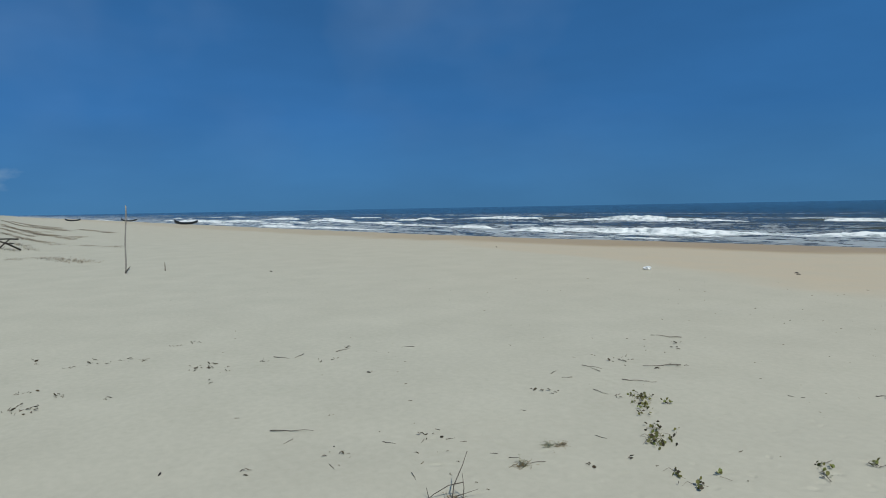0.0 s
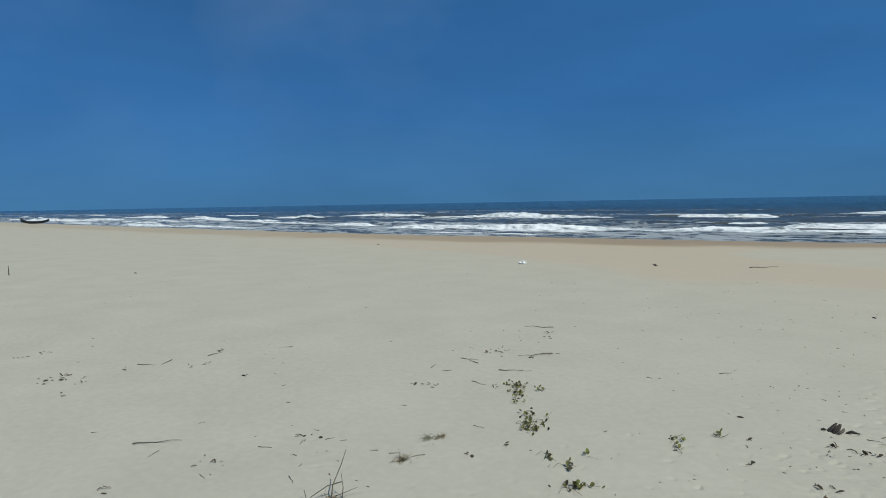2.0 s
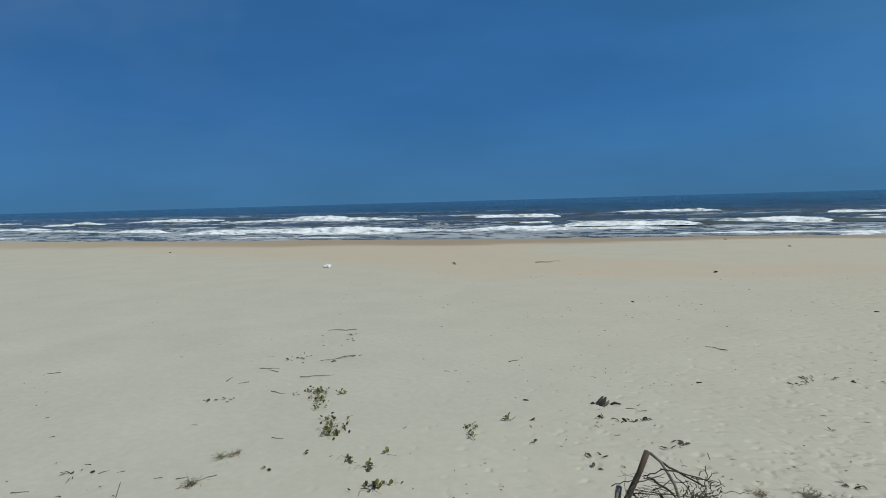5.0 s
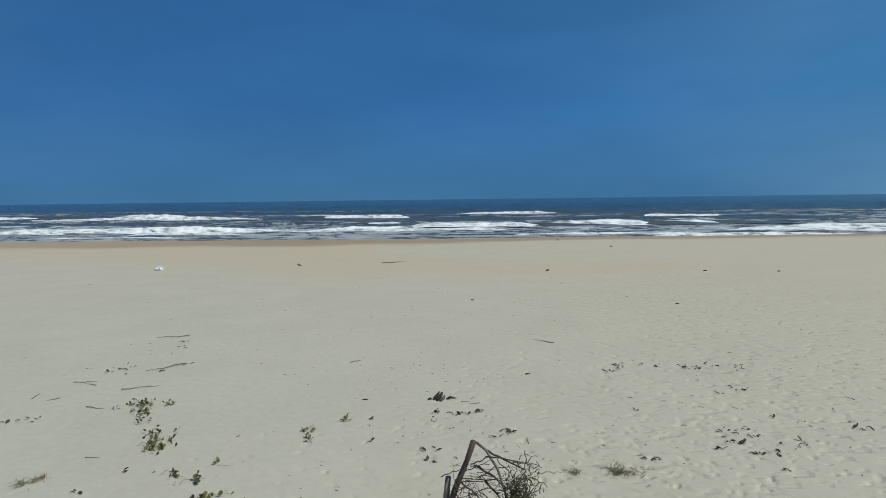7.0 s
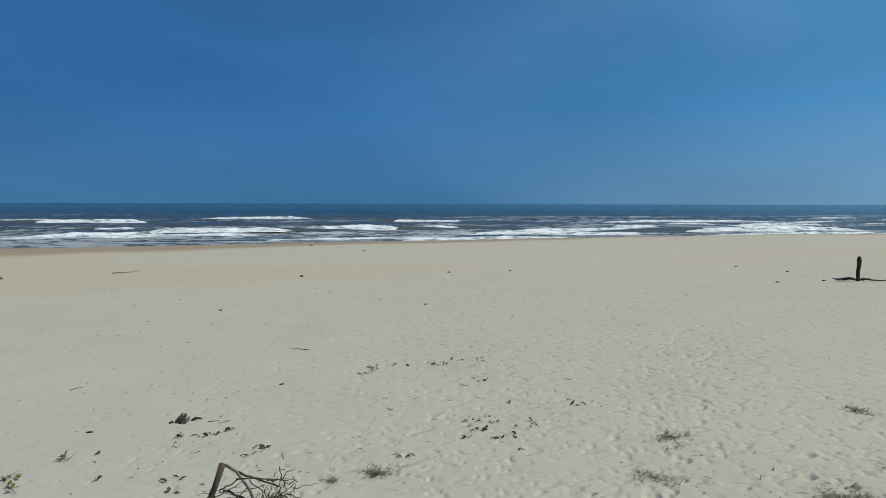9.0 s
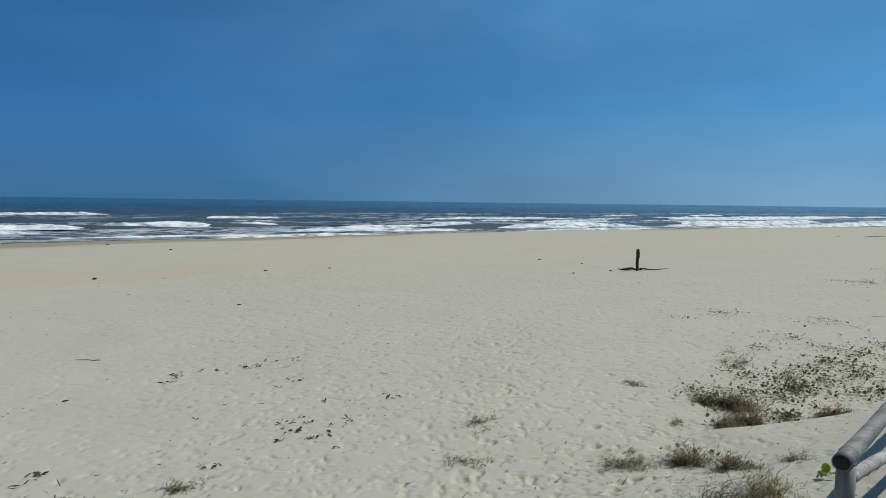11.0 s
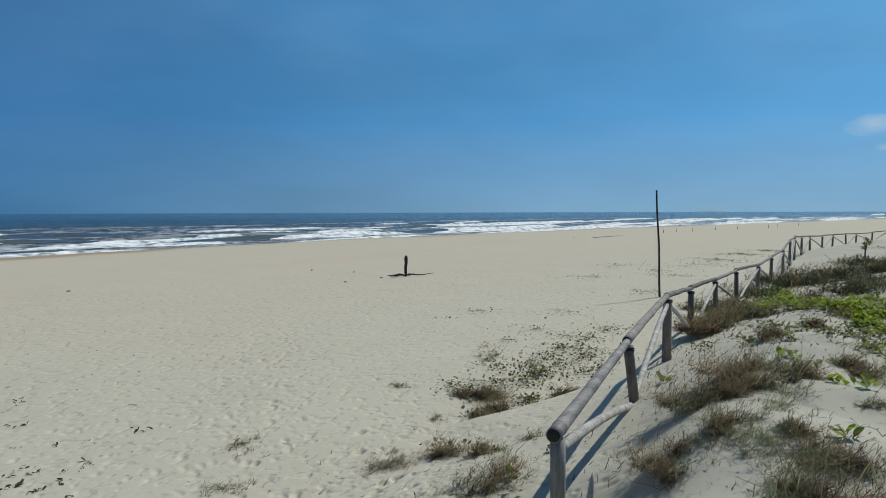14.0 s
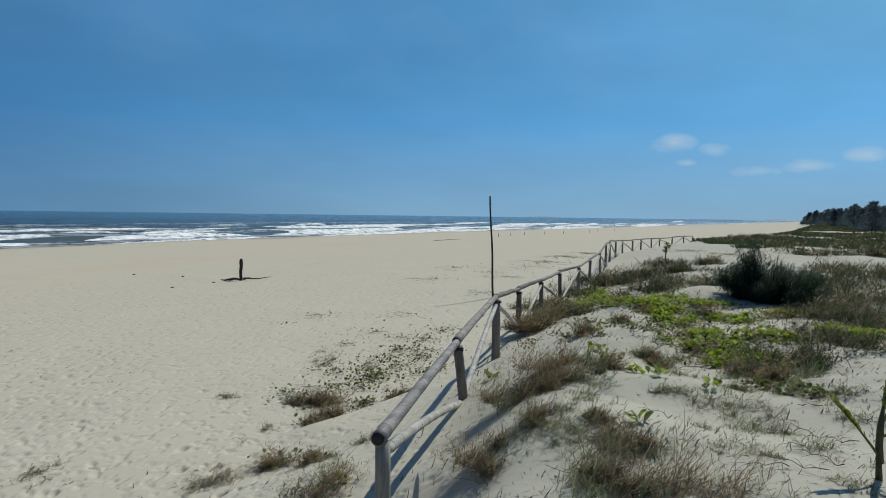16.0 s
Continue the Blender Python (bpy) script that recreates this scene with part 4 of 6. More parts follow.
# dead leaves and open sprigs: place, half width across the view inland to sea, half depth, leaves
LEAF_LITTER_ONE = [
    (-11.83, 2.77, 0.16, 0.35, 14), (-11.75, 2.51, 0.09, 0.19, 6), (-10.86, -0.19, 0.25, 0.28, 16), (-10.79, 0.02, 0.09, 0.24, 10),
    (-11.88, -0.05, 0.17, 0.14, 5), (-11.33, 0.36, 0.06, 0.13, 4), (-11.28, 0.48, 0.03, 0.09, 2), (-10.72, 1.05, 0.05, 0.20, 3),
    (-13.40, 0.98, 0.07, 0.12, 3), (-13.25, 1.30, 0.11, 0.18, 5), (-13.59, 1.16, 0.08, 0.31, 2), (-13.30, 1.67, 0.11, 0.24, 5),
    (-13.07, 1.90, 0.13, 0.12, 4), (-13.31, 0.70, 0.11, 0.09, 3), (-14.42, 0.16, 0.03, 0.27, 2), (-14.15, 3.08, 0.13, 0.28, 4),
    (-13.96, 2.64, 0.10, 0.13, 4), (-11.42, 3.00, 0.07, 0.28, 3),
]
LEAF_LITTER_TWO = [
    (-10.75, 2.56, 0.03, 0.17, 2), (-10.95, 4.60, 0.09, 0.14, 3), (-10.91, 4.87, 0.13, 0.10, 3), (-11.63, 3.74, 0.07, 0.25, 4),
    (-11.67, 5.53, 0.07, 0.22, 3), (-6.50, 4.17, 0.15, 0.17, 5), (-7.46, 8.98, 0.24, 0.37, 12), (-6.71, 9.01, 0.06, 0.09, 3),
    (-6.55, 9.41, 0.06, 0.09, 3), (-6.93, 6.58, 0.13, 0.09, 5), (-7.12, 6.49, 0.03, 0.16, 2), (-7.56, 10.76, 0.10, 0.41, 8),
    (-4.61, 5.06, 0.03, 0.10, 2), (-4.52, 5.59, 0.03, 0.06, 2), (-6.05, 7.28, 0.09, 0.15, 5), (-6.60, 2.98, 0.14, 0.27, 5),
    (-6.74, 1.97, 0.14, 0.11, 4), (-1.74, 7.97, 0.08, 0.12, 6),
]
LEAF_LITTER_THREE = [
    (-1.72, 7.72, 0.06, 0.09, 3), (-1.38, 8.04, 0.15, 0.14, 9), (-1.24, 8.18, 0.06, 0.12, 6), (-0.73, 7.53, 0.07, 0.12, 7),
    (-0.82, 7.34, 0.03, 0.08, 2), (-1.58, 6.81, 0.06, 0.05, 4), (-1.44, 6.53, 0.09, 0.08, 3), (-1.44, 6.84, 0.05, 0.09, 4),
    (-2.79, 7.45, 0.05, 0.09, 4), (-2.51, 7.57, 0.03, 0.05, 2), (-2.27, 6.98, 0.03, 0.10, 3), (0.68, 10.78, 0.09, 0.15, 9),
    (0.56, 10.44, 0.08, 0.14, 6), (1.25, 11.08, 0.18, 0.16, 5), (1.76, 10.92, 0.09, 0.12, 7), (1.94, 10.95, 0.09, 0.12, 7),
    (2.19, 11.15, 0.12, 0.13, 3), (2.60, 11.02, 0.10, 0.21, 6),
]
LEAF_LITTER_FOUR = [
    (2.24, 9.87, 0.06, 0.07, 3), (2.34, 9.78, 0.08, 0.07, 5), (2.03, 9.54, 0.07, 0.06, 3), (1.79, 8.07, 0.07, 0.14, 7),
    (2.08, 8.16, 0.11, 0.12, 4), (2.13, 7.94, 0.06, 0.11, 6), (1.90, 7.71, 0.05, 0.06, 5), (1.80, 7.72, 0.04, 0.09, 3),
    (1.67, 7.52, 0.06, 0.06, 4), (2.03, 7.46, 0.07, 0.08, 6), (2.27, 7.51, 0.07, 0.08, 5), (2.37, 7.77, 0.04, 0.04, 2),
    (2.58, 7.80, 0.06, 0.14, 5), (2.25, 7.08, 0.03, 0.06, 2), (2.48, 8.68, 0.06, 0.05, 3), (0.91, 7.09, 0.07, 0.09, 9),
    (3.39, 8.55, 0.06, 0.14, 4), (0.84, 8.61, 0.04, 0.08, 3),
]
LEAF_LITTER_FIVE = [
    (3.48, 8.40, 0.05, 0.05, 2), (12.08, 11.7, 0.3, 0.2, 8),
]
LEAF_LITTER = LEAF_LITTER_ONE + LEAF_LITTER_TWO + LEAF_LITTER_THREE + LEAF_LITTER_FOUR + LEAF_LITTER_FIVE
OPEN_SPRIGS = [
    (-5.67, 7.26, 0.11, 0.41, 30), (-5.88, 7.48, 0.13, 0.09, 10), (-4.89, 6.54, 0.09, 0.21, 14), (-4.61, 6.19, 0.11, 0.17, 22),
    (-4.59, 6.48, 0.04, 0.25, 4), (-5.49, 7.55, 0.09, 0.09, 5), (-3.03, 7.04, 0.04, 0.04, 2), (-3.02, 6.81, 0.04, 0.12, 4),
    (-3.33, 5.22, 0.15, 0.09, 18), (-3.95, 5.63, 0.04, 0.11, 6), (-3.64, 5.54, 0.04, 0.10, 6), (-3.17, 7.01, 0.04, 0.09, 4),
    (-2.80, 7.48, 0.05, 0.09, 4), (-3.65, 5.96, 0.02, 0.05, 2),
]
STICKS_ONE = [
    (-11.79, 4.02, -11.50, 4.22), (-11.47, 4.32, -11.64, 4.56), (-7.82, 2.58, -7.53, 3.05), (-7.30, 2.56, -7.40, 2.72),
    (-11.49, 5.19, -11.56, 5.51), (-10.98, 6.47, -10.84, 6.64), (-6.64, 3.58, -6.49, 3.68), (-6.32, 3.94, -6.41, 4.04),
    (-5.63, 3.38, -5.46, 3.33), (-6.62, 4.34, -6.55, 4.37), (-6.25, 4.26, -6.22, 4.37), (-6.09, 4.36, -6.05, 4.43),
    (-6.38, 2.76, -6.23, 2.75), (-5.59, 4.43, -5.53, 4.49), (-5.36, 4.52, -5.29, 4.61), (-6.52, 5.72, -6.43, 5.75),
    (-7.60, 7.35, -7.68, 7.57), (-7.31, 7.32, -7.21, 7.46), (-7.61, 8.12, -7.27, 8.24), (-7.41, 8.11, -7.15, 8.07),
    (-6.55, 7.23, -6.23, 7.20), (-6.91, 8.91, -6.56, 9.46),
]
STICKS_TWO = [
    (-6.60, 7.95, -6.16, 8.25), (-8.51, 11.16, -7.91, 11.40), (-5.22, 5.81, -5.06, 5.83), (-5.13, 4.56, -5.03, 4.77),
    (-4.58, 9.18, -4.48, 9.18), (-1.38, 8.42, -1.24, 8.49), (-1.51, 8.48, -1.36, 8.51), (-0.88, 12.49, -0.48, 12.28),
    (-8.84, 26.12, -7.97, 26.93), (3.67, 9.73, 3.75, 9.62), (-3.82, 10.14, -3.68, 10.32), (1.64, 8.94, 1.71, 8.91),
]
STICKS = STICKS_ONE + STICKS_TWO
CHIPS = [
    (-28.62, 9.76), (-33.71, 27.51), (-12.37, 25.26), (-7.23, 1.15),
    (-9.68, 4.98), (-12.09, 24.82), (-3, 17.02), (2.38, 17.27),
    (-2.84, 8.28), (-2.08, 41.38), (1.18, 36.58), (-1.48, 24.63),
    (4.28, 25), (15.35, 20.36), (17.36, 20.56), (-1.49, 24.35),
    (6.77, 24.92), (56.95, 36.85), (-0.75, 10.07), (18.2, 23.57),
    (17.43, 25.89),
]
GRASS_LINES = [
    (-253.88, -4.01, -119.95, 6.65), (-169.54, -2.73, -98.67, 3.12), (-275.95, -1.2, -145.07, 7.59), (-125.1, -2.05, -93.27, 1.81),
    (-64.95, -0.26, -56.72, 0.97), (-52.3, -0.95, -46.15, 0.18), (-47.82, 1.28, -41.4, 3.5), (-71.09, 1.75, -58.42, 7.1),
    (-130.33, 9.43, -100.18, 11.41), (-132.79, 0.98, -79.28, 5.15), (-97.86, -1.63, -79.34, 1.02), (-56.56, -1.01, -55.53, -0.02),
    (-90.03, -0.48, -71.65, 2.74), (-108.36, 2.13, -85.39, 6.71), (-145.09, -2.35, -115.64, 4.51), (-195.19, 2.71, -110.59, 7.98),
]
FALLEN_TWIGS = [
    (7.05, 0.15, -70), (6.32, 0.02, 30), (4.94, -0.05, 75), (5.13, -0.15, 40),
    (4.97, 0.15, 120), (6.13, -0.27, 60), (5.76, 0.98, 50), (4.05, 2.27, 70),
    (5.78, 5.87, 60), (7.54, 6.75, 80), (8.05, 6.76, 95),
]
WRECK = (-56.20, -0.77)

def far_width(x, y, near=0.004):
    return max(near, 0.00045 * math.hypot(x, y))


def tangle(geo, rnd, r, h, n, w):
    """Short curly fibres that fill a low dome, thinning out to its edge."""
    lobes = [(rnd.gauss(0, r * 0.55), rnd.gauss(0, r * 0.5), rnd.uniform(0.16, 0.5) * r, rnd.uniform(0.35, 1.05) * h) for _ in range(9)]
    for _ in range(n):
        cx, cy, lr, lh = rnd.choice(lobes)
        a, q = rnd.uniform(0, 6.283), math.sqrt(rnd.random())
        up = rnd.random() * math.sqrt(max(0.0, 1 - q * q * 0.9))
        p = Vector((cx + math.cos(a) * q * lr, cy + math.sin(a) * q * lr, up * lh - 0.02))
        d = Vector((rnd.gauss(0, 1) + 0.6 * math.cos(a), rnd.gauss(0, 1) + 0.6 * math.sin(a), rnd.gauss(0.45, 0.7))).normalized() * rnd.uniform(0.18, 0.5) * h
        tip = p + d
        tip.z = max(tip.z, 0.0)
        geo.ribbon([p, (p + tip) / 2 + Vector((rnd.gauss(0, 0.12), rnd.gauss(0, 0.12), rnd.gauss(0.04, 0.1))) * h, tip], w * rnd.uniform(0.5, 1.2))
    return geo


def twiggy(geo, rnd, r, h, n, w):
    """Forked bare twigs."""
    for _ in range(n):
        a = rnd.uniform(0, 2 * math.pi)
        p = Vector((rnd.gauss(0, r * 0.3), rnd.gauss(0, r * 0.3), -0.04))
        d = Vector((math.cos(a) * rnd.uniform(0.1, 1.0), math.sin(a) * rnd.uniform(0.1, 1.0), rnd.uniform(0.5, 1.2))).normalized()
        path = [p]
        for s in range(4):
            d = (d + Vector((rnd.gauss(0, 0.3), rnd.gauss(0, 0.3), rnd.gauss(0, 0.2)))).normalized()
            path.append(path[-1] + d * h * rnd.uniform(0.2, 0.32))
        geo.tube(path, [w, w * 0.9, w * 0.75, w * 0.6, w * 0.3], 4, False)
        for s in (2, 3):
            q = path[s] + Vector((rnd.gauss(0, 0.3), rnd.gauss(0, 0.3), rnd.uniform(0, 0.3))) * h * 0.7
            geo.tube([path[s], q], [w * 0.7, w * 0.25], 3, False)
    return geo


def sprays(geo, rnd, r, h, n, w, spots=9, lean=0.9, leafy=6):
    """Thin curving stems that arch out of scattered crowns, with short curled side blades."""
    crowns, at = [], Vector((0, 0))
    for _ in range(spots):
        crowns.append((at.x, at.y, rnd.uniform(0.35, 1.0)))
        at = at * 0.86 + Vector((rnd.gauss(0, r * 0.5), rnd.gauss(0, r * 0.4)))
    for _ in range(n):
        cx, cy, tall = rnd.choice(crowns)
        p = Vector((cx + rnd.gauss(0, r * 0.12), cy + rnd.gauss(0, r * 0.12), -0.02))
        a = rnd.uniform(0, 2 * math.pi)
        d = Vector((math.cos(a) * rnd.uniform(0.1, lean), math.sin(a) * rnd.uniform(0.1, lean), 1)).normalized()
        step = h * tall * rnd.uniform(0.2, 0.42)
        path = [p]
        for s in range(4):
            d = (d + Vector((rnd.gauss(0, 0.65), rnd.gauss(0, 0.65), rnd.gauss(-0.22, 0.5)))).normalized()
            q = path[-1] + d * step
            q.z = max(q.z, 0.004)
            path.append(q)
        geo.ribbon(path, w)
        for s in range(leafy):
            k = rnd.randrange(1, 5)
            o = path[k - 1].lerp(path[k], rnd.random())
            e = (d + Vector((rnd.gauss(0, 0.9), rnd.gauss(0, 0.9), rnd.gauss(0.1, 0.5)))).normalized() * h * rnd.uniform(0.1, 0.26)
            m = o + e * 0.55 + Vector((rnd.gauss(0, 0.07), rnd.gauss(0, 0.07), 0.05)) * h
            t = o + e
            t.z = max(t.z, 0.003)
            geo.ribbon([o, m, t], w * 0.75)
    return geo


def fallen_bits(geo, rnd, r, n, w):
    """Short dead bits lying on the sand round a plant."""
    for _ in range(n):
        a, q, b = rnd.uniform(0, 6.283), r * abs(rnd.gauss(0, 0.8)), rnd.uniform(0, 6.283)
        o = Vector((q * math.cos(a), q * math.sin(a), 0.004))
        long = rnd.uniform(0.02, 0.09)
        geo.ribbon([o, o + Vector((math.cos(b) * 0.5, math.sin(b) * 0.5, 0.2)) * long, o + Vector((math.cos(b + 0.4), math.sin(b + 0.4), 0.1)) * long], w)
    return geo


def dry_bush(x, y, r, seed):
    rnd = random.Random(seed)
    r = max(r, 0.12) * 1.08
    h = min(0.5, r * rnd.uniform(1.0, 1.35) + 0.06)
    ob = thing("dry_bush", (x, y, ground_z(x, y)), "dry brown tangled dune bush growing in pale sand", "bush", "dune bushes")
    w = max(0.0028, 0.00046 * math.hypot(x, y))
    n = int(min(300, 30 + 420 * r))
    spots = 7 + int(16 * r)
    if math.hypot(x, y) > 9:
        n = int(n * 1.5)
    seaward = y > 2.7 + 0.38 * (x - 3.96)
    if seaward:
        n, h = int(n * 0.75), h * 0.85
        part("leaf_growth", vine_leaves(Geo(), rnd, r * 1.5, 12, 0.05, h * 0.5, True), VINEDULL, ob, "small dusty green leaves", kind="stuff")
    part("dry_tangle", sprays(Geo(), rnd, r * 0.8, h, int(n * 1.25), w, spots, 0.9, 9), DRYGRASS, ob, kind="stuff")
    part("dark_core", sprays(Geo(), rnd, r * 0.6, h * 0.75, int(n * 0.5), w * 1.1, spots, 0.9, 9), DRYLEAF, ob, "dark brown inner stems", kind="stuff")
    part("green_growth", sprays(Geo(), rnd, r * 0.95, h * (0.9 if seaward else 1.1), int(n * (0.3 if seaward else 0.6)), w, spots, 1.1), GREYGRASS, ob, "grey-green shoots", kind="stuff")
    part("twig_growth", fallen_bits(twiggy(Geo(), rnd, r * 1.2, h * 0.85, 8 + int(20 * r), w * 0.8), rnd, r * 1.3, 30 + int(70 * r), w), TWIG, ob, "bare brown twigs", kind="stuff")


def grey_tuft(x, y, r, seed):
    rnd = random.Random(seed)
    r = max(r, 0.08) * (1.25 if x > 4.2 and y < 4 else 1.0)
    h = (r * rnd.uniform(0.7, 0.95) + 0.05) * (1.0 if y < 5.6 else 0.6)
    ob = thing("grass_tuft", (x, y, ground_z(x, y)), "sparse grey-green grass tuft in pale sand", "grass", "grass tufts")
    w = max(0.0018, 0.00036 * math.hypot(x, y))
    spots = 8 + int(20 * r)
    open_beach = y > 5.0 or x < 0
    part("green_growth", sprays(Geo(), rnd, r * (0.7 if open_beach else 1), h, int((22 + 230 * r) * (0.7 if open_beach else 1)), w, spots, 1.3), PALEGRASS if open_beach else GREYGRASS, ob, kind="stuff")
    part("dry_growth", fallen_bits(sprays(Geo(), rnd, r * 1.1, h * 0.8, int(12 + 110 * r), w, spots, 1.3), rnd, r * 1.4, 16 + int(60 * r), w), DRYGRASS, ob, "straw-brown dead blades", kind="stuff")


def scrub_bush(x, y, r, seed):
    rnd = random.Random(seed)
    far = math.hypot(x, y)
    h = min(0.75, 0.55 * r + 0.15)
    ob = thing("scrub_bush", (x, y, ground_z(x, y)), "low dark olive-brown scrub spreading over the dune", "bush", "dune scrub")
    w = far_width(x, y, 0.006)
    n = int(min(700, 260 + 260 * r))
    part("brown_growth", tangle(Geo(), rnd, r * 1.1, h * 0.9, int(n * 0.5), w), DRYGRASS, ob, kind="stuff")
    part("olive_growth", tangle(Geo(), rnd, r * 1.2, h * 0.8, int(n * 1.9), w * 1.2), FARSCRUB, ob, "dull olive shoots", kind="stuff")
    part("twig_growth", twiggy(Geo(), rnd, r * 1.6, h, 22, w * 0.7), TWIG, ob, "bare dark twigs", kind="stuff")


def vine_leaves(geo, rnd, r, n, size, high, loose=False):
    for _ in range(n):
        q = r * (abs(rnd.gauss(0, 0.75)) if loose else math.sqrt(rnd.random()))
        a = rnd.uniform(0, 2 * math.pi)
        b = rnd.uniform(0, 2 * math.pi)
        z = rnd.uniform(0.15, 1) * high * max(0.25, 1 - 0.5 * q / r)
        s = size * rnd.uniform(0.6, 1.25)
        geo.leaf((q * math.cos(a), q * math.sin(a), z), (math.cos(b), math.sin(b), rnd.uniform(0.0, 1.1)), (rnd.gauss(0, 0.4), rnd.gauss(0, 0.4), 1), s, s * 0.85)
    return geo


def runners(geo, rnd, r, n, w):
    for _ in range(n):
        a = rnd.uniform(0, 2 * math.pi)
        d = Vector((math.cos(a), math.sin(a), 0))
        p = Vector((rnd.gauss(0, r * 0.4), rnd.gauss(0, r * 0.4), 0.02))
        path = []
        for s in range(7):
            path.append(p + d * r * 0.2 * s + Vector((rnd.gauss(0, r * 0.04), rnd.gauss(0, r * 0.04), 0.012 + 0.02 * abs(rnd.gauss(0, 1)))))
        geo.tube(path, [w] * 7, 4, False)
    return geo


def paddles(geo, rnd, r, n, size, high):
    """Upright oval leaves in loose clumps over a patch."""
    spots = [(rnd.gauss(0, r * 0.5), rnd.gauss(0, r * 0.5), rnd.uniform(0.1, 0.3) * r) for _ in range(6 + int(8 * r))]
    for _ in range(n):
        cx, cy, w = rnd.choice(spots)
        b = rnd.uniform(0, 6.283)
        s = size * rnd.uniform(0.6, 1.25)
        paddle(geo, (cx + rnd.gauss(0, w), cy + rnd.gauss(0, w), rnd.uniform(-0.1, 0.6) * high), (math.cos(b), math.sin(b), rnd.uniform(0.1, 1.6)), s, s * 0.66)
    return geo


def vine_patch(x, y, r, seed, dense):
    rnd = random.Random(seed)
    far = math.hypot(x, y)
    if dense:
        r *= 1.25
        ob = thing("beach_vine", (x, y, ground_z(x, y)), "dense bright green beach vine mat on the dune", "vine", "vine mats")
        n = int(min(620, 60 + 520 * r * r))
        part("leaf_mat", paddles(Geo(), rnd, r, int(n * 1.6), 0.072 + 0.001 * far, 0.16), VINE, ob, kind="stuff")
        part("dull_leaf_mat", paddles(Geo(), rnd, r * 1.25, int(n * 0.8), 0.07, 0.1), VINEDULL, ob, "dusty older leaves", kind="stuff")
        part("dead_leaf_mat", vine_leaves(Geo(), rnd, r * 1.3, int(n * 0.4), 0.06, 0.04, True), DRYLEAF, ob, "dead brown leaves", kind="stuff")
        part("dry_growth", tangle(Geo(), rnd, r * 1.25, 0.24, 330, far_width(x, y) * 0.8), DRYGRASS, ob, "dry brown stems", kind="stuff")
    else:
        ob = thing("beach_vine", (x, y, ground_z(x, y)), "sparse creeping beach vine with small dusty leaves", "vine", "creeping vines")
        n = int(min(90, 14 + 90 * r))
        if y > 0.25 * x + 5.0:
            n = n // 4
        r *= 1.6 if far > 9 else 1.15
        part("leaf_mat", vine_leaves(Geo(), rnd, r * 1.1, n, (0.06 if far < 9 else 0.045) + 0.0006 * far, 0.1, True), VINEDULL, ob, kind="stuff")
        part("dead_leaf_mat", vine_leaves(Geo(), rnd, r * 1.3, int(n * 0.8), 0.036 + 0.0005 * far, 0.05, True), DRYLEAF, ob, "dead brown leaves", kind="stuff")
        if far < 10:
            part("dry_growth", sprays(Geo(), rnd, r * 0.9, 0.16, 20 + int(50 * r), 0.0026, 9, 1.3), DRYGRASS, ob, "thin brown dead stems", kind="stuff")
        part("grass_growth", tangle(Geo(), rnd, r * 1.3, 0.11, 40 + int(70 * r), far_width(x, y, 0.003)), GREYGRASS, ob, "thin grey-green blades", kind="stuff")
    part("runner_growth", runners(Geo(), rnd, r * (1.2 if dense else 0.55), 6, 0.004 if dense else 0.0028), TWIG, ob, "thin brown creeping stems", kind="stuff")


def paddle(geo, at, out, length, width):
    """A thick oval leaf on a short stalk, cupped along its rib."""
    o = Vector(out).normalized()
    side = o.cross(Vector((0, 0, 1)))
    side = (side if side.length > 0.05 else Vector((1, 0, 0))).normalized()
    up = side.cross(o)
    p, verts = Vector(at), []
    for t, w in ((0.0, 0.06), (0.18, 0.08), (0.34, 0.36), (0.55, 0.5), (0.78, 0.44), (0.94, 0.22), (1.0, 0.0)):
        for k in (-1, 0, 1):
            verts.append(tuple(p + o * t * length + side * k * w * width + up * (abs(k) * w * 0.3 - 0.25 * t * t) * width))
    faces = []
    for i in range(6):
        for k in (0, 1):
            a = 3 * i + k
            faces.append((a, a + 1, a + 4, a + 3))
    return geo.add(verts, faces)


def sprig(x, y, r, seed):
    """A seedling on the dune with a handful of upright leaves, each of them a piece of its own."""
    rnd = random.Random(seed)
    ob = thing("vine_sprig", (x, y, ground_z(x, y)), "small vine sprig with rounded bright green leaves in dune sand", "plant", "vine sprigs")
    part("stem_growth", runners(Geo(), rnd, r, 3, 0.003), TWIG, ob, "thin brown stem", kind="stuff")
    for _ in range(int(3 + 55 * r)):
        q, a, b = r * rnd.random(), rnd.uniform(0, 6.28), rnd.uniform(0, 6.28)
        long = rnd.uniform(0.075, 0.115) * (0.6 if x < 4.3 else 1.0)
        g = paddle(Geo(), (q * math.cos(a), q * math.sin(a), rnd.uniform(-0.01, 0.04)), (math.cos(b), math.sin(b), rnd.uniform(0.5, 2.0)), long, long * 0.62)
        part("leaf", g, VINE if rnd.random() < 0.6 else VINEDULL, ob)


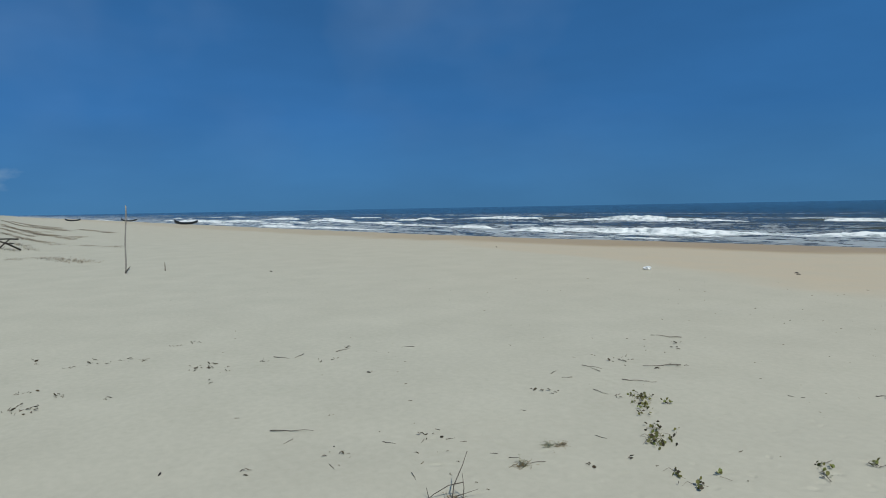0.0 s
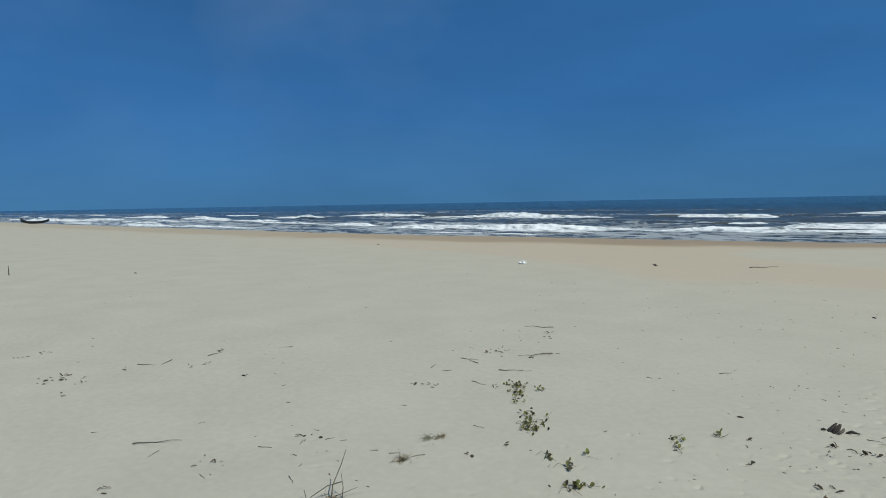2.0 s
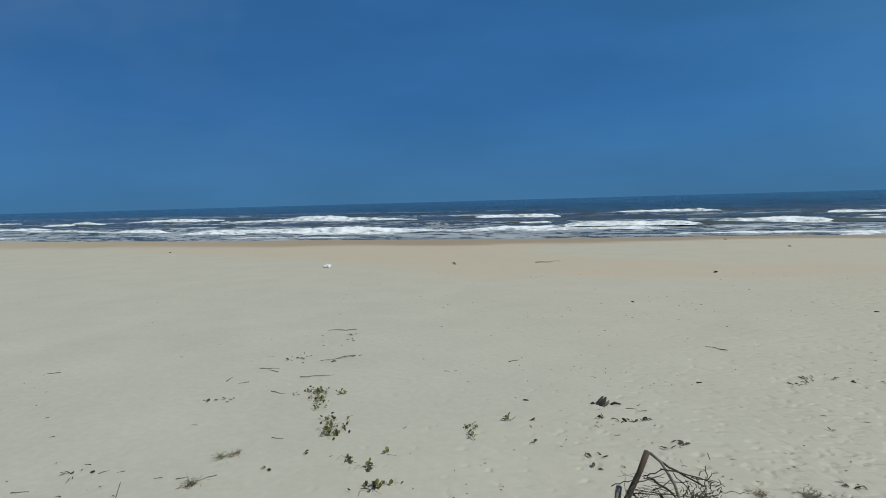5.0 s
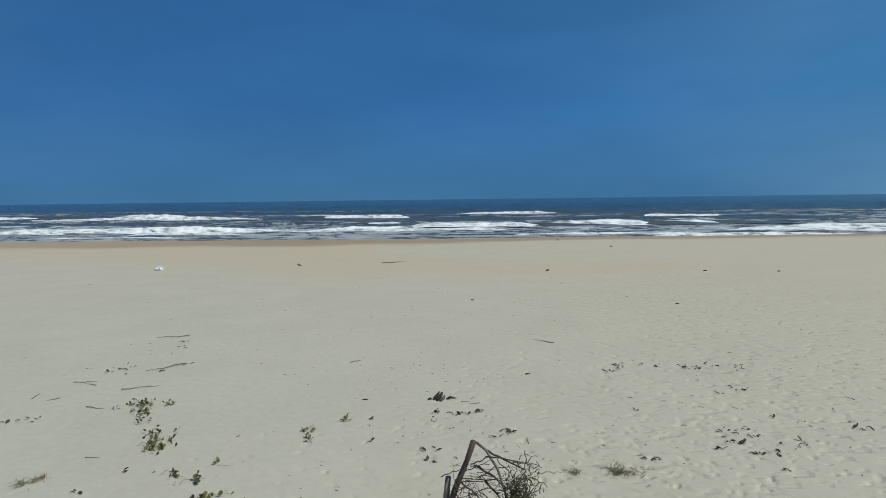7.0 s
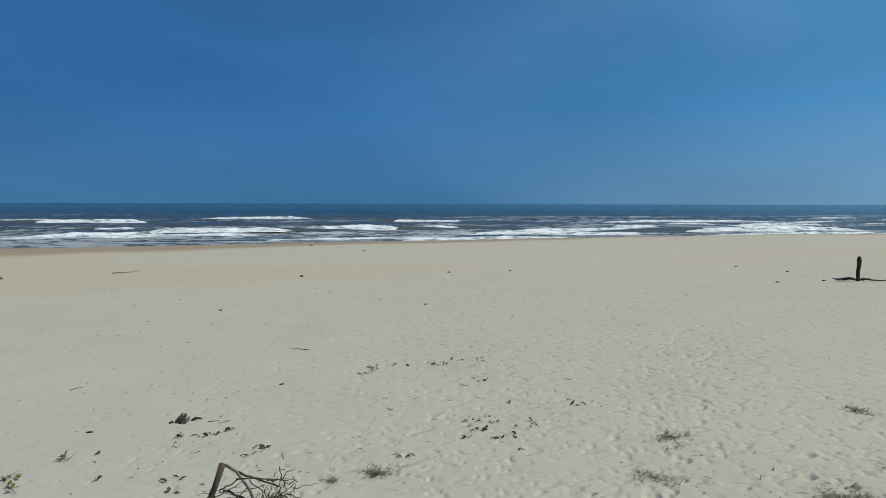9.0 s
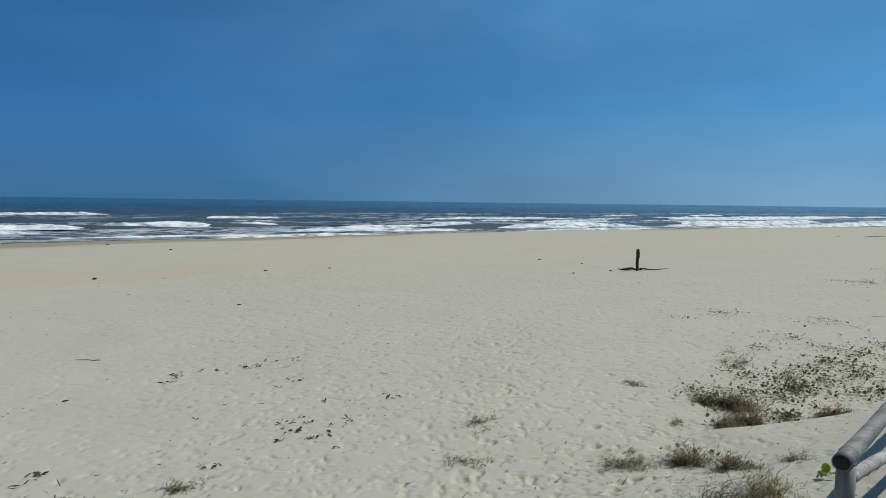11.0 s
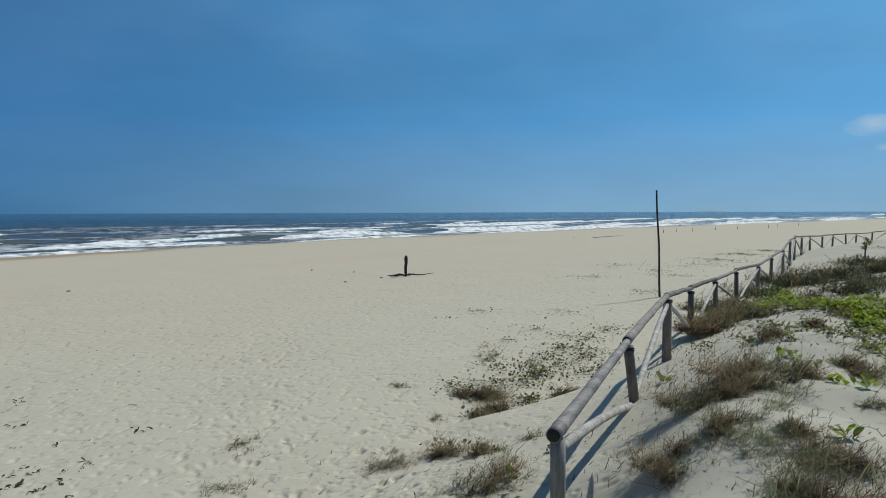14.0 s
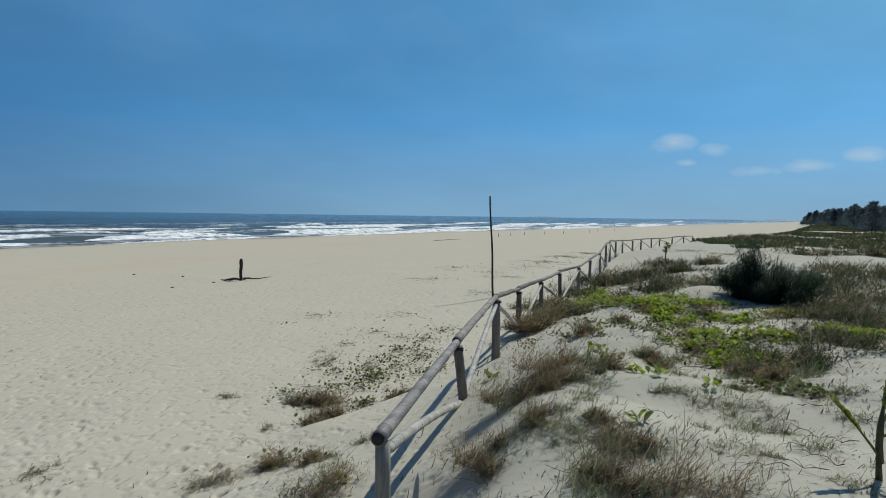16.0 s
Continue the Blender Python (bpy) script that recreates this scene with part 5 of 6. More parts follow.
def open_sprig(x, y, across, deep, n, seed):
    """A low creeping runner on bare sand, thick with small half-dead leaves."""
    rnd = random.Random(seed)
    ob = thing("vine_sprig", (x, y, ground_z(x, y)), "low creeping vine sprig with small yellow-green leaves on open sand", "plant", "creeping sprigs", math.degrees(math.atan2(-x, y)))
    g = Geo()
    for _ in range(1 + n // 4):
        p = Vector((rnd.gauss(0, across * 0.5), rnd.gauss(0, deep * 0.6), 0.008))
        a = rnd.uniform(0, 6.28)
        g.tube([p, p + Vector((math.cos(a) * 0.07, math.sin(a) * 0.12, 0.025)), p + Vector((math.cos(a + 0.4) * 0.12, math.sin(a + 0.4) * 0.22, 0.008))], [0.0025, 0.002, 0.0014], 4, False)
    part("stem_growth", g, TWIG, ob, "thin brown stem", kind="stuff")
    for _ in range(int(n * 1.7)):
        b = rnd.uniform(0, 6.28)
        s = rnd.uniform(0.032, 0.06)
        at = (rnd.gauss(0, across * 0.6), rnd.gauss(0, deep * 0.6), rnd.uniform(0.0, 0.03))
        leaf = Geo().leaf(at, (math.cos(b), math.sin(b), rnd.uniform(0.1, 1.6)), (rnd.gauss(0, 0.5), rnd.gauss(0, 0.5), 1), s, s * 0.7)
        part("leaf", leaf, rnd.choice((SPRIGLEAF, SPRIGLEAF, SPRIGLEAF, VINEDULL, LITTERLEAF)), ob)


for k, (x, y, r) in enumerate(DRY_BUSHES):
    dry_bush(x, y, r, 100 + k)
for k, (x, y, r) in enumerate(GREY_GRASS):
    grey_tuft(x, y, r, 200 + k)
for k, (x, y, r) in enumerate(SCRUB):
    scrub_bush(x, y, r, 300 + k)
for k, (x, y, r) in enumerate(VINE_PATCHES):
    vine_patch(x, y, r, 400 + k, True)
for k, (x, y, r) in enumerate(SPARSE_VINES):
    vine_patch(x, y, r, 500 + k, False)
for k, (x, y, r) in enumerate(SPRIGS):
    sprig(x, y, r, 600 + k)
for k, row in enumerate(OPEN_SPRIGS):
    open_sprig(*row, 640 + k)


def she_oak_bush(x, y, r, h):
    rnd = random.Random(77)
    ob = thing("she_oak_bush", (x, y, ground_z(x, y)), "dark green feathery needle-leaved bush on the dune", "bush")
    wood, fine = Geo(), Geo()
    for k in range(90):
        a = rnd.uniform(0, 2 * math.pi)
        q = r * math.sqrt(rnd.random())
        top = Vector((q * math.cos(a), q * math.sin(a), h * rnd.uniform(0.35, 0.72) * (1 - 0.4 * (q / r) ** 2)))
        if k < 12:
            top = Vector((-0.4 + rnd.gauss(0, 0.16), 0.5 + rnd.gauss(0, 0.16), h * (0.96 - 0.035 * k)))
        base = Vector((top.x * 0.45, top.y * 0.45, -0.05))
        path = [base.lerp(top, s / 4) + Vector((rnd.gauss(0, 0.03), rnd.gauss(0, 0.03), 0.1 * math.sin(s / 4 * math.pi))) for s in range(5)]
        wood.tube(path, [0.018, 0.015, 0.012, 0.008, 0.004], 5, False)
        for s in range(230):
            p = base.lerp(top, rnd.uniform(0.05, 1.0)) + Vector((rnd.gauss(0, 0.07), rnd.gauss(0, 0.07), rnd.gauss(0, 0.05)))
            p.z = max(p.z, 0.03)
            d = Vector((rnd.gauss(0.3, 0.7), rnd.gauss(-0.55, 0.7), rnd.gauss(0.45, 0.5))).normalized() * rnd.uniform(0.1, 0.3)
            fine.ribbon([p, p + d * 0.5 + Vector((0, 0, 0.02)), p + d + Vector((0, 0, -0.03))], rnd.uniform(0.004, 0.0075))
    part("branch_work", wood, TWIG, ob, "dark thin branches", kind="stuff")
    part("needle_mass", fine, NEEDLE, ob, kind="stuff")


she_oak_bush(17.4, 0.95, 1.25, 1.5)


def palm_sapling(x, y):
    z = ground_z(x, y)
    ob = thing("palm_sapling", (x, y, z), "young palm with a thin stem and yellow-green folded fronds", "palm")
    part("trunk", Geo().tube([(0, 0, -0.1), (0.0, 0.01, 0.12), (0.0, 0.015, 0.3), (0.01, 0.0, 0.42)], [0.022, 0.016, 0.013, 0.010], 9), PALMSTEM, ob, "green-brown fibrous stem")
    rnd = random.Random(8)
    for ax, ay, up, thick, low in ((-0.06, 0.24, 0.36, 1.0, 0.14), (0.01, -0.03, 0.32, 0.8, 0.3), (0.03, -0.2, 0.16, 0.9, 0.25), (0.12, -0.1, 0.3, 0.7, 0.3)):
        start = Vector((0.0, 0.01, low))
        at = lambda t: start + Vector((ax * t, ay * t, up * t - 0.05 * t * t))
        g = Geo().tube([at(s / 8) for s in range(9)], [0.009 - 0.0009 * s for s in range(9)], 6, False)
        for t, droop in ((0.42, 0.05), (0.5, 0.09), (0.58, 0.03), (0.66, 0.06), (0.74, 0.02), (0.84, 0.03), (0.94, 0.0)):
            d = (at(t + 0.04) - at(t)).normalized()
            side = d.cross(Vector((0.9, 0.2, 0.5))).normalized()
            for sg in (-1, 1):
                long = 0.13 * thick * rnd.uniform(0.6, 1.1)
                o = at(t)
                g.ribbon([o, o + (d * 0.5 + side * sg * 0.14) * long + Vector((0, 0, 0.01)), o + (d * 0.9 + side * sg * 0.26) * long - Vector((0, 0, droop * rnd.uniform(0.5, 1)))], 0.016)
        part("frond", g, PALM, ob, "yellow-green feathered frond")
    part("leaf_sheath", Geo().tube([(0.0, 0.0, 0.10), (0.004, 0.012, 0.2), (0.0, 0.01, 0.32), (0.01, 0.0, 0.44)], [0.017, 0.02, 0.018, 0.008], 8), PALMSTEM, ob, "brown fibrous leaf sheath")


palm_sapling(5.06, -0.31)


def leafy_sapling(x, y, h):
    rnd = random.Random(9)
    ob = thing("sapling", (x, y, ground_z(x, y)), "small leafy sapling standing on bare dune sand", "sapling")
    part("stem", Geo().tube([(0, 0, -0.1), (0.05, 0.05, h * 0.35), (-0.04, 0, h * 0.7), (0.03, 0, h)], [0.035, 0.03, 0.025, 0.01], 6), TWIG, ob)
    for fx, fy, fz in ((0.03, 0, 1.0), (-0.14, 0.05, 0.8), (0.2, -0.1, 0.82), (0.1, 0.1, 0.62)):
        g = Geo()
        for _ in range(16):
            d = Vector((rnd.gauss(0, 1), rnd.gauss(0, 1), rnd.gauss(0.3, 0.6))).normalized()
            g.leaf((fx, fy, fz * h), d, (0, 0, 1), 0.17, 0.075, False)
        part("leaf_cluster", g, VINEDULL, ob)


leafy_sapling(33.5, 6.4, 0.95)


# ---- litter on the sand ----
def leaf_heap(x, y, across, deep, n, seed):
    """Curled dead leaves and twig ends dropped in a loose row."""
    rnd = random.Random(seed)
    ob = thing("dead_leaves", (x, y, ground_z(x, y)), "scatter of curled black-brown dead leaves and twig bits on sand", "leaf litter", "leaf litter", math.degrees(math.atan2(-x, y)))
    far = math.hypot(x, y)
    for k in range(n + 1):
        at = Vector((rnd.gauss(0, across * 0.6), rnd.gauss(0, deep * 0.5), rnd.uniform(0.0, 0.012)))
        b = rnd.gauss(0, 0.8) + (math.pi if rnd.random() < 0.5 else 0)
        s = rnd.uniform(0.022, 0.075) + 0.0005 * far
        if k % 3 == 2:
            d = Vector((math.cos(b), math.sin(b), rnd.uniform(0, 0.3))) * s
            g = Geo().tube([at, at + d * 0.5 + Vector((0, 0, 0.012)), at + d], [0.004, 0.0055, 0.003], 5)
            part("twig", g, TWIG if rnd.random() < 0.4 else LITTERLEAF, ob)
        else:
            g = Geo().leaf(at, (math.cos(b), math.sin(b), rnd.uniform(0.0, 0.7)), (rnd.gauss(0, 0.9), rnd.gauss(0, 0.9), 1), s, s * rnd.uniform(0.2, 0.55), rnd.random() < 0.4)
            part("leaf", g, LITTERLEAF if rnd.random() < 0.75 else DRYLEAF, ob)


def stick(x0, y0, x1, y1, seed):
    rnd = random.Random(seed)
    long = math.hypot(x1 - x0, y1 - y0)
    far = math.hypot(x0, y0)
    ob = thing("driftwood_stick", (x0, y0, ground_z(x0, y0)), "thin dark driftwood stick lying on sand", "stick", "driftwood sticks")
    w = min(0.018, max(0.0045, 0.005 * long + 0.00045 * far))
    pts, rad = [], []
    for s in range(9):
        t = s / 8
        px, py = (x1 - x0) * t + rnd.gauss(0, 0.012 * long), (y1 - y0) * t + rnd.gauss(0, 0.012 * long)
        pts.append((px, py, ground_z(x0 + px, y0 + py) - ground_z(x0, y0) + w * 0.7 + 0.03 * long * abs(math.sin(5 * t + seed))))
        rad.append(w * (1.1 - 0.75 * t) * rnd.uniform(0.85, 1.15))
    part("stem", Geo().tube(pts, rad[::-1] if seed % 2 else rad, 6), DRIFT, ob)
    if 0.4 < long < 0.8:
        k = Vector(pts[5])
        part("side_twig", Geo().tube([k, k + Vector((rnd.gauss(0, 0.12), rnd.gauss(0, 0.12), 0.03)) * long], [w * 0.5, w * 0.2], 5), DRIFT, ob)


def chip(x, y, seed):
    rnd = random.Random(seed)
    far = math.hypot(x, y)
    s = 0.025 + 0.0018 * far
    ob = thing("driftwood_chip", (x, y, ground_z(x, y)), "small dark chunk of driftwood on open sand", "driftwood", "driftwood chips")
    a = rnd.uniform(-0.6, 0.6)
    d = Vector((math.cos(a), math.sin(a), 0)) * s
    part("chunk", Geo().tube([-d + Vector((0, 0, s * 0.1)), -d * 0.4 + Vector((0, 0, s * 0.25)), d * 0.3 + Vector((0, s * 0.1, s * 0.22)), d + Vector((0, 0, s * 0.12))], [s * 0.15, s * 0.3, s * 0.26, s * 0.1], 7), DARKWOOD, ob)


for k, row in enumerate(LEAF_LITTER):
    leaf_heap(*row, 700 + k)
for k, row in enumerate(STICKS):
    stick(*row, 800 + k)
for k, (x, y) in enumerate(CHIPS):
    chip(x, y, 900 + k)


def plastic_bag(x, y):
    rnd = random.Random(3)
    bm = bmesh.new()
    bmesh.ops.create_icosphere(bm, subdivisions=3, radius=0.125)
    for v in bm.verts:
        k = noise.noise(v.co * 14) * 0.08 + noise.noise(v.co * 34) * 0.035
        v.co += v.normal * k
        v.co.z = max(v.co.z, -0.08) * 0.75
        v.co.x *= 1.4
    me = bpy.data.meshes.new("bag")
    bm.to_mesh(me)
    bm.free()
    me.materials.append(PLASTIC)
    ob = thing("plastic_bag", (x, y, ground_z(x, y) + 0.05), "crumpled white plastic bag lying on the sand", "bag")
    part("bag_body", me, PLASTIC, ob)


plastic_bag(-17.2, 22.4)


def dead_branch(x, y):
    ob = thing("dead_branch", (x, y, ground_z(x, y)), "bare grey branch sticking up out of the sand", "branch", "", math.degrees(math.atan2(-x, y)))
    for path, r in (
        ([(-0.03, 0, -0.1), (0.0, 0.04, 0.12), (0.09, 0.1, 0.3), (0.14, 0.16, 0.42)], 0.0065),
        ([(0.09, 0.02, 0.16), (-0.05, 0.0, 0.14), (-0.2, 0.0, 0.05), (-0.26, 0.0, 0.0)], 0.0055),
        ([(0.08, 0.0, -0.05), (0.1, 0.02, 0.1), (0.085, 0.04, 0.24)], 0.0055),
        ([(0.02, 0.02, 0.02), (0.12, 0.0, 0.06), (0.24, 0.02, 0.09)], 0.0045),
        ([(-0.24, 0.02, -0.03), (-0.27, 0.04, 0.1)], 0.005),
    ):
        part("limb", Geo().tube(path, [r * (1.1 - 0.6 * i / (len(path) - 1)) for i in range(len(path))], 6), DRIFT, ob)
    part("dry_tuft", sprays(Geo(), random.Random(2), 0.1, 0.09, 30, 0.0022, 6, 1.2), DRYGRASS, ob, kind="stuff")


dead_branch(-4.87, 3.40)


# branches of the pile: along and up at both ends, bow, radius
SNARL_ONE = [
    (0.17, 0.59, 0.49, 0.44, 0.0, 0.009), (0.17, 0.59, 0.58, 0.48, 0.01, 0.006), (-0.25, 0.32, -0.03, 0.44, 0.01, 0.005),
    (-0.11, 0.33, 0.17, 0.44, 0.05, 0.005), (0.02, 0.47, 0.19, 0.55, -0.01, 0.006), (0.05, 0.44, 0.34, 0.29, 0.02, 0.010),
    (-0.13, 0.32, 0.27, 0.37, 0.0, 0.004), (-0.12, 0.26, 0.34, 0.31, 0.01, 0.005), (-0.09, 0.27, 0.14, 0.15, 0.0, 0.007),
]
SNARL_TWO = [
    (-0.12, 0.23, -0.03, 0.08, 0.0, 0.007), (0.17, 0.34, 0.29, 0.17, 0.01, 0.010), (-0.16, 0.14, -0.07, 0.27, 0.0, 0.007),
    (0.39, 0.51, 0.64, 0.47, 0.01, 0.004), (0.63, 0.47, 0.82, 0.52, 0.01, 0.003), (0.49, 0.63, 0.56, 0.42, 0.0, 0.004),
    (0.55, 0.42, 0.71, 0.40, 0.01, 0.004), (0.09, 0.35, 0.37, 0.47, 0.02, 0.005), (0.26, 0.52, 0.44, 0.31, 0.02, 0.005),
]


def branch_pile():
    """A broken post frame with a snarl of dead branches against it."""
    rnd = random.Random(6)
    x, y = -0.8, 5.5
    ob = thing("dead_branch_pile", (x, y, ground_z(x, y)), "snarl of dead branches heaped on a broken post frame", "branches")
    part("log", Geo().tube([(-0.21, -0.04, -0.05), (-0.12, 0, 0.24), (-0.01, 0, 0.51), (0.05, 0, 0.69)], [0.032, 0.028, 0.024, 0.028], 9), DARKBRANCH, ob, "thick brown leaning log")
    part("log", Geo().tube([(0.07, 0.01, 0.68), (0.16, 0.0, 0.62), (0.27, -0.02, 0.46), (0.34, -0.03, 0.25), (0.37, -0.03, -0.03)], [0.013, 0.012, 0.012, 0.011, 0.009], 7), DRIFT, ob, "pale curved branch")
    part("stump", Geo().tube([(-0.22, 0.02, -0.1), (-0.21, 0.02, 0.14), (-0.19, 0.02, 0.33)], [0.03, 0.029, 0.026], 9), POSTWOOD, ob, "weathered broken post stump")
    for k, (ax, az, bx, bz, bow, r) in enumerate(SNARL_ONE + SNARL_TWO):
        a, b = Vector((ax, rnd.uniform(-0.08, 0.08), az)), Vector((bx, rnd.uniform(-0.12, 0.12), bz))
        path = []
        for i in range(7):
            t = i / 6
            path.append(a.lerp(b, t) + Vector((rnd.gauss(0, 0.006), rnd.gauss(0, 0.01), 4 * bow * t * (1 - t) + rnd.gauss(0, 0.006))))
        part("branch", Geo().tube(path, [r * (1.1 - 0.07 * i) for i in range(7)], 6), DRIFT if k % 5 == 3 else DARKBRANCH, ob)
    for k in range(80):
        p = Vector((rnd.uniform(-0.08, 0.5), rnd.uniform(-0.18, 0.12), 0))
        p.z = rnd.uniform(0.02, 0.5 - 0.4 * abs(p.x - 0.1))
        a = rnd.uniform(0, 6.28)
        d = Vector((math.cos(a), math.sin(a) * 0.5, rnd.uniform(-0.5, 0.5))).normalized()
        path = [p]
        for i in range(5):
            d = (d + Vector((rnd.gauss(0, 0.28), rnd.gauss(0, 0.25), rnd.gauss(-0.1, 0.25)))).normalized()
            q = path[-1] + d * rnd.uniform(0.03, 0.08)
            q.z = max(q.z, 0.01)
            path.append(q)
        w = rnd.uniform(0.002, 0.0045)
        part("branch", Geo().tube(path, [w, w, w * 0.85, w * 0.7, w * 0.5, w * 0.3], 5, False), DRIFT if k % 4 == 0 else DARKBRANCH, ob)
    clump = Geo()
    for _ in range(900):
        o = Vector((0.46 + rnd.gauss(0, 0.075), rnd.gauss(-0.02, 0.09), abs(rnd.gauss(0.2, 0.14))))
        e = Vector((rnd.gauss(0, 1), rnd.gauss(0, 1), rnd.gauss(0.4, 0.8))).normalized() * rnd.uniform(0.03, 0.09)
        clump.ribbon([o, o + e * 0.5 + Vector((rnd.gauss(0, 0.015), rnd.gauss(0, 0.015), 0.01)), o + e], 0.005)
    part("dry_tuft", clump, DARKSCRUB, ob, "dark grey-green dried weed tuft", kind="stuff")


branch_pile()


def husk(x, y):
    """A torn shell in three curved shards, leaning together, with flaps beside it."""
    ob = thing("coconut_husk", (x, y, ground_z(x, y)), "dark split coconut husk lying on the sand", "husk")
    for base, lean, size, turn in ((-0.05, 0.14, 1.0, -0.5), (0.0, 0.08, 1.15, 0.0), (0.05, 0.02, 0.9, 0.5)):
        outer, n = [], 6
        for i in range(n):
            t = i / (n - 1)
            wide = 0.034 * size * math.sin(math.pi * (0.2 + 0.7 * t))
            for k in range(5):
                a = (k / 4 - 0.5) * 2.2
                outer.append((base + math.sin(a + turn) * wide + 0.05 * t, 0.04 - math.cos(a + turn) * wide + lean * t, 0.088 * size * t * (1 + 0.08 * (k % 2)) - 0.01))
        inner = [(q[0] + 0.004, q[1] + 0.014, q[2]) for q in outer]
        faces = [(i * 5 + k, i * 5 + k + 1, i * 5 + k + 6, i * 5 + k + 5) for i in range(n - 1) for k in range(4)]
        m = len(outer)
        faces += [tuple(m + v for v in f[::-1]) for f in faces]
        for i in range(n - 1):
            for k in (0, 4):
                faces.append((i * 5 + k, i * 5 + k + 5, m + i * 5 + k + 5, m + i * 5 + k))
        for k in range(4):
            faces.append(((n - 1) * 5 + k, (n - 1) * 5 + k + 1, m + (n - 1) * 5 + k + 1, m + (n - 1) * 5 + k))
        part("shell", Geo().add(outer + inner, faces), DARKWOOD if base < 0.03 else DRIFT, ob, smooth=False)
    part("flap", Geo().tube([(0.12, 0.1, 0.01), (0.17, 0.12, 0.03), (0.25, 0.13, 0.02)], [0.01, 0.02, 0.008], 7), DARKWOOD, ob)
    part("flap", Geo().tube([(-0.13, 0.03, 0.01), (-0.1, 0.04, 0.025), (-0.08, 0.05, 0.01)], [0.01, 0.014, 0.008], 7), DARKWOOD, ob)


husk(-1.85, 8.45)


def upright_stick(x, y, h, r=0.02):
    ob = thing("upright_stick", (x, y, ground_z(x, y)), "thin bare stick standing upright in the sand", "stick", "upright sticks")
    part("stem", Geo().tube([(0, 0, -0.15), (0.02, 0, h * 0.5), (-0.01, 0, h)], [r, r * 0.9, r * 0.6], 6), TWIG, ob)


upright_stick(-32.7, 5.9, 0.42, 0.025)
for x, y, h in ((78, 37, 0.6), (84, 38, 0.5), (88, 37.5, 0.65), (95, 37, 0.55), (101, 36, 0.6), (112, 35, 0.7), (120, 36, 0.6), (132, 36, 0.7)):
    upright_stick(x, y, h * 0.75, 0.04)


def broken_stake(x, y):
    ob = thing("broken_stake", (x, y, ground_z(x, y)), "split grey bamboo stump leaning beside a fence post", "stake")
    part("stump", Geo().tube([(0, 0, -0.1), (0.01, 0.01, 0.06), (0.035, 0.01, 0.18), (0.05, 0.012, 0.24)], [0.026, 0.025, 0.018, 0.004], 8), PALEWOOD, ob)


broken_stake(4.42, 2.52)


def far_log(x, y, long, turn, r):
    ob = thing("driftwood_log", (x, y, ground_z(x, y)), "long dark driftwood log lying flat on the beach", "log", "driftwood logs", turn)
    part("trunk", Geo().tube([(0, 0, r), (long * 0.4, 0.1, r), (long * 0.7, 0, r * 0.8), (long, 0.15, r * 0.6)], [r, r, r * 0.8, r * 0.4], 7), DARKWOOD, ob)


far_log(58.5, 35.5, 8.0, 5, 0.022)


def snag(x, y):
    ob = thing("driftwood_snag", (x, y, ground_z(x, y)), "dark broken driftwood snag half sunk in dune sand", "driftwood")
    for a, b, r in (((-0.2, 1.0, -0.1), (0.1, -0.5, 0.75), 0.07), ((0.1, 0.9, 0.72), (0.1, -0.55, 0.78), 0.06), ((0.0, -0.5, -0.1), (0.1, 0.35, 0.75), 0.06), ((0.1, 0.6, 0.4), (0.0, 0.0, 0.45), 0.045)):
        a, b = Vector(a), Vector(b)
        part("beam", Geo().tube([a, a.lerp(b, 0.4) + Vector((0.03, 0.02, 0.03)), b], [r, r * 0.9, r * 0.75], 7), DARKWOOD, ob)


snag(*WRECK)


def basket_boat(x, y, turn, long):
    """A narrow wooden beach boat with both ends turned up."""
    ob = thing("fishing_boat", (x, y, ground_z(x, y) + 0.06), "dark wooden fishing boat with upturned ends on the sand", "boat", "beached boats", turn)
    n = 15
    rows = []
    for i in range(n):
        t = 2 * i / (n - 1) - 1
        half = 0.72 * max(0.03, 1 - abs(t) ** 2.6)
        keel = 0.5 * abs(t) ** 3
        rim = 0.45 + 0.5 * abs(t) ** 2.6 + (0.3 * t ** 4 if t < 0 else 0)
        rows.append([(t * long / 2, half * s, keel + (rim - keel) * abs(s) ** 2.2) for s in (-1, -0.8, -0.45, 0, 0.45, 0.8, 1)])
    g = Geo()
    outer = [p for row in rows for p in row]
    inner = [(p[0] * 0.985, p[1] * 0.9, p[2] + 0.05 * (1 - abs(j % 7 - 3) / 3)) for j, p in enumerate(outer)]
    faces = []
    for i in range(n - 1):
        for j in range(6):
            a = i * 7 + j
            faces.append((a, a + 1, a + 8, a + 7))
    m = len(outer)
    faces += [tuple(m + q for q in f[::-1]) for f in faces]
    for i in range(n - 1):
        for j in (0, 6):
            a, b = i * 7 + j, (i + 1) * 7 + j
            faces.append((a, b, b + m, a + m))
    g.add(outer + inner, faces)
    part("hull", g, HULL, ob)
    for t in (-0.4, 0.05, 0.45):
        bar = Geo().tube([(t * long / 2, -0.62, 0.42), (t * long / 2, 0.62, 0.42)], [0.06, 0.06], 6)
        part("thwart", bar, HULL, ob)
    part("gunwale", Geo().tube([rows[i][6] for i in range(n)], [0.05] * n, 6), HULL, ob)
    part("gunwale", Geo().tube([rows[i][0] for i in range(n)], [0.05] * n, 6), HULL, ob)


basket_boat(-151, 32.2, 74, 5.0)
basket_boat(-247, 33.5, 78, 5.2)
basket_boat(-284, 18.6, 80, 5.4)


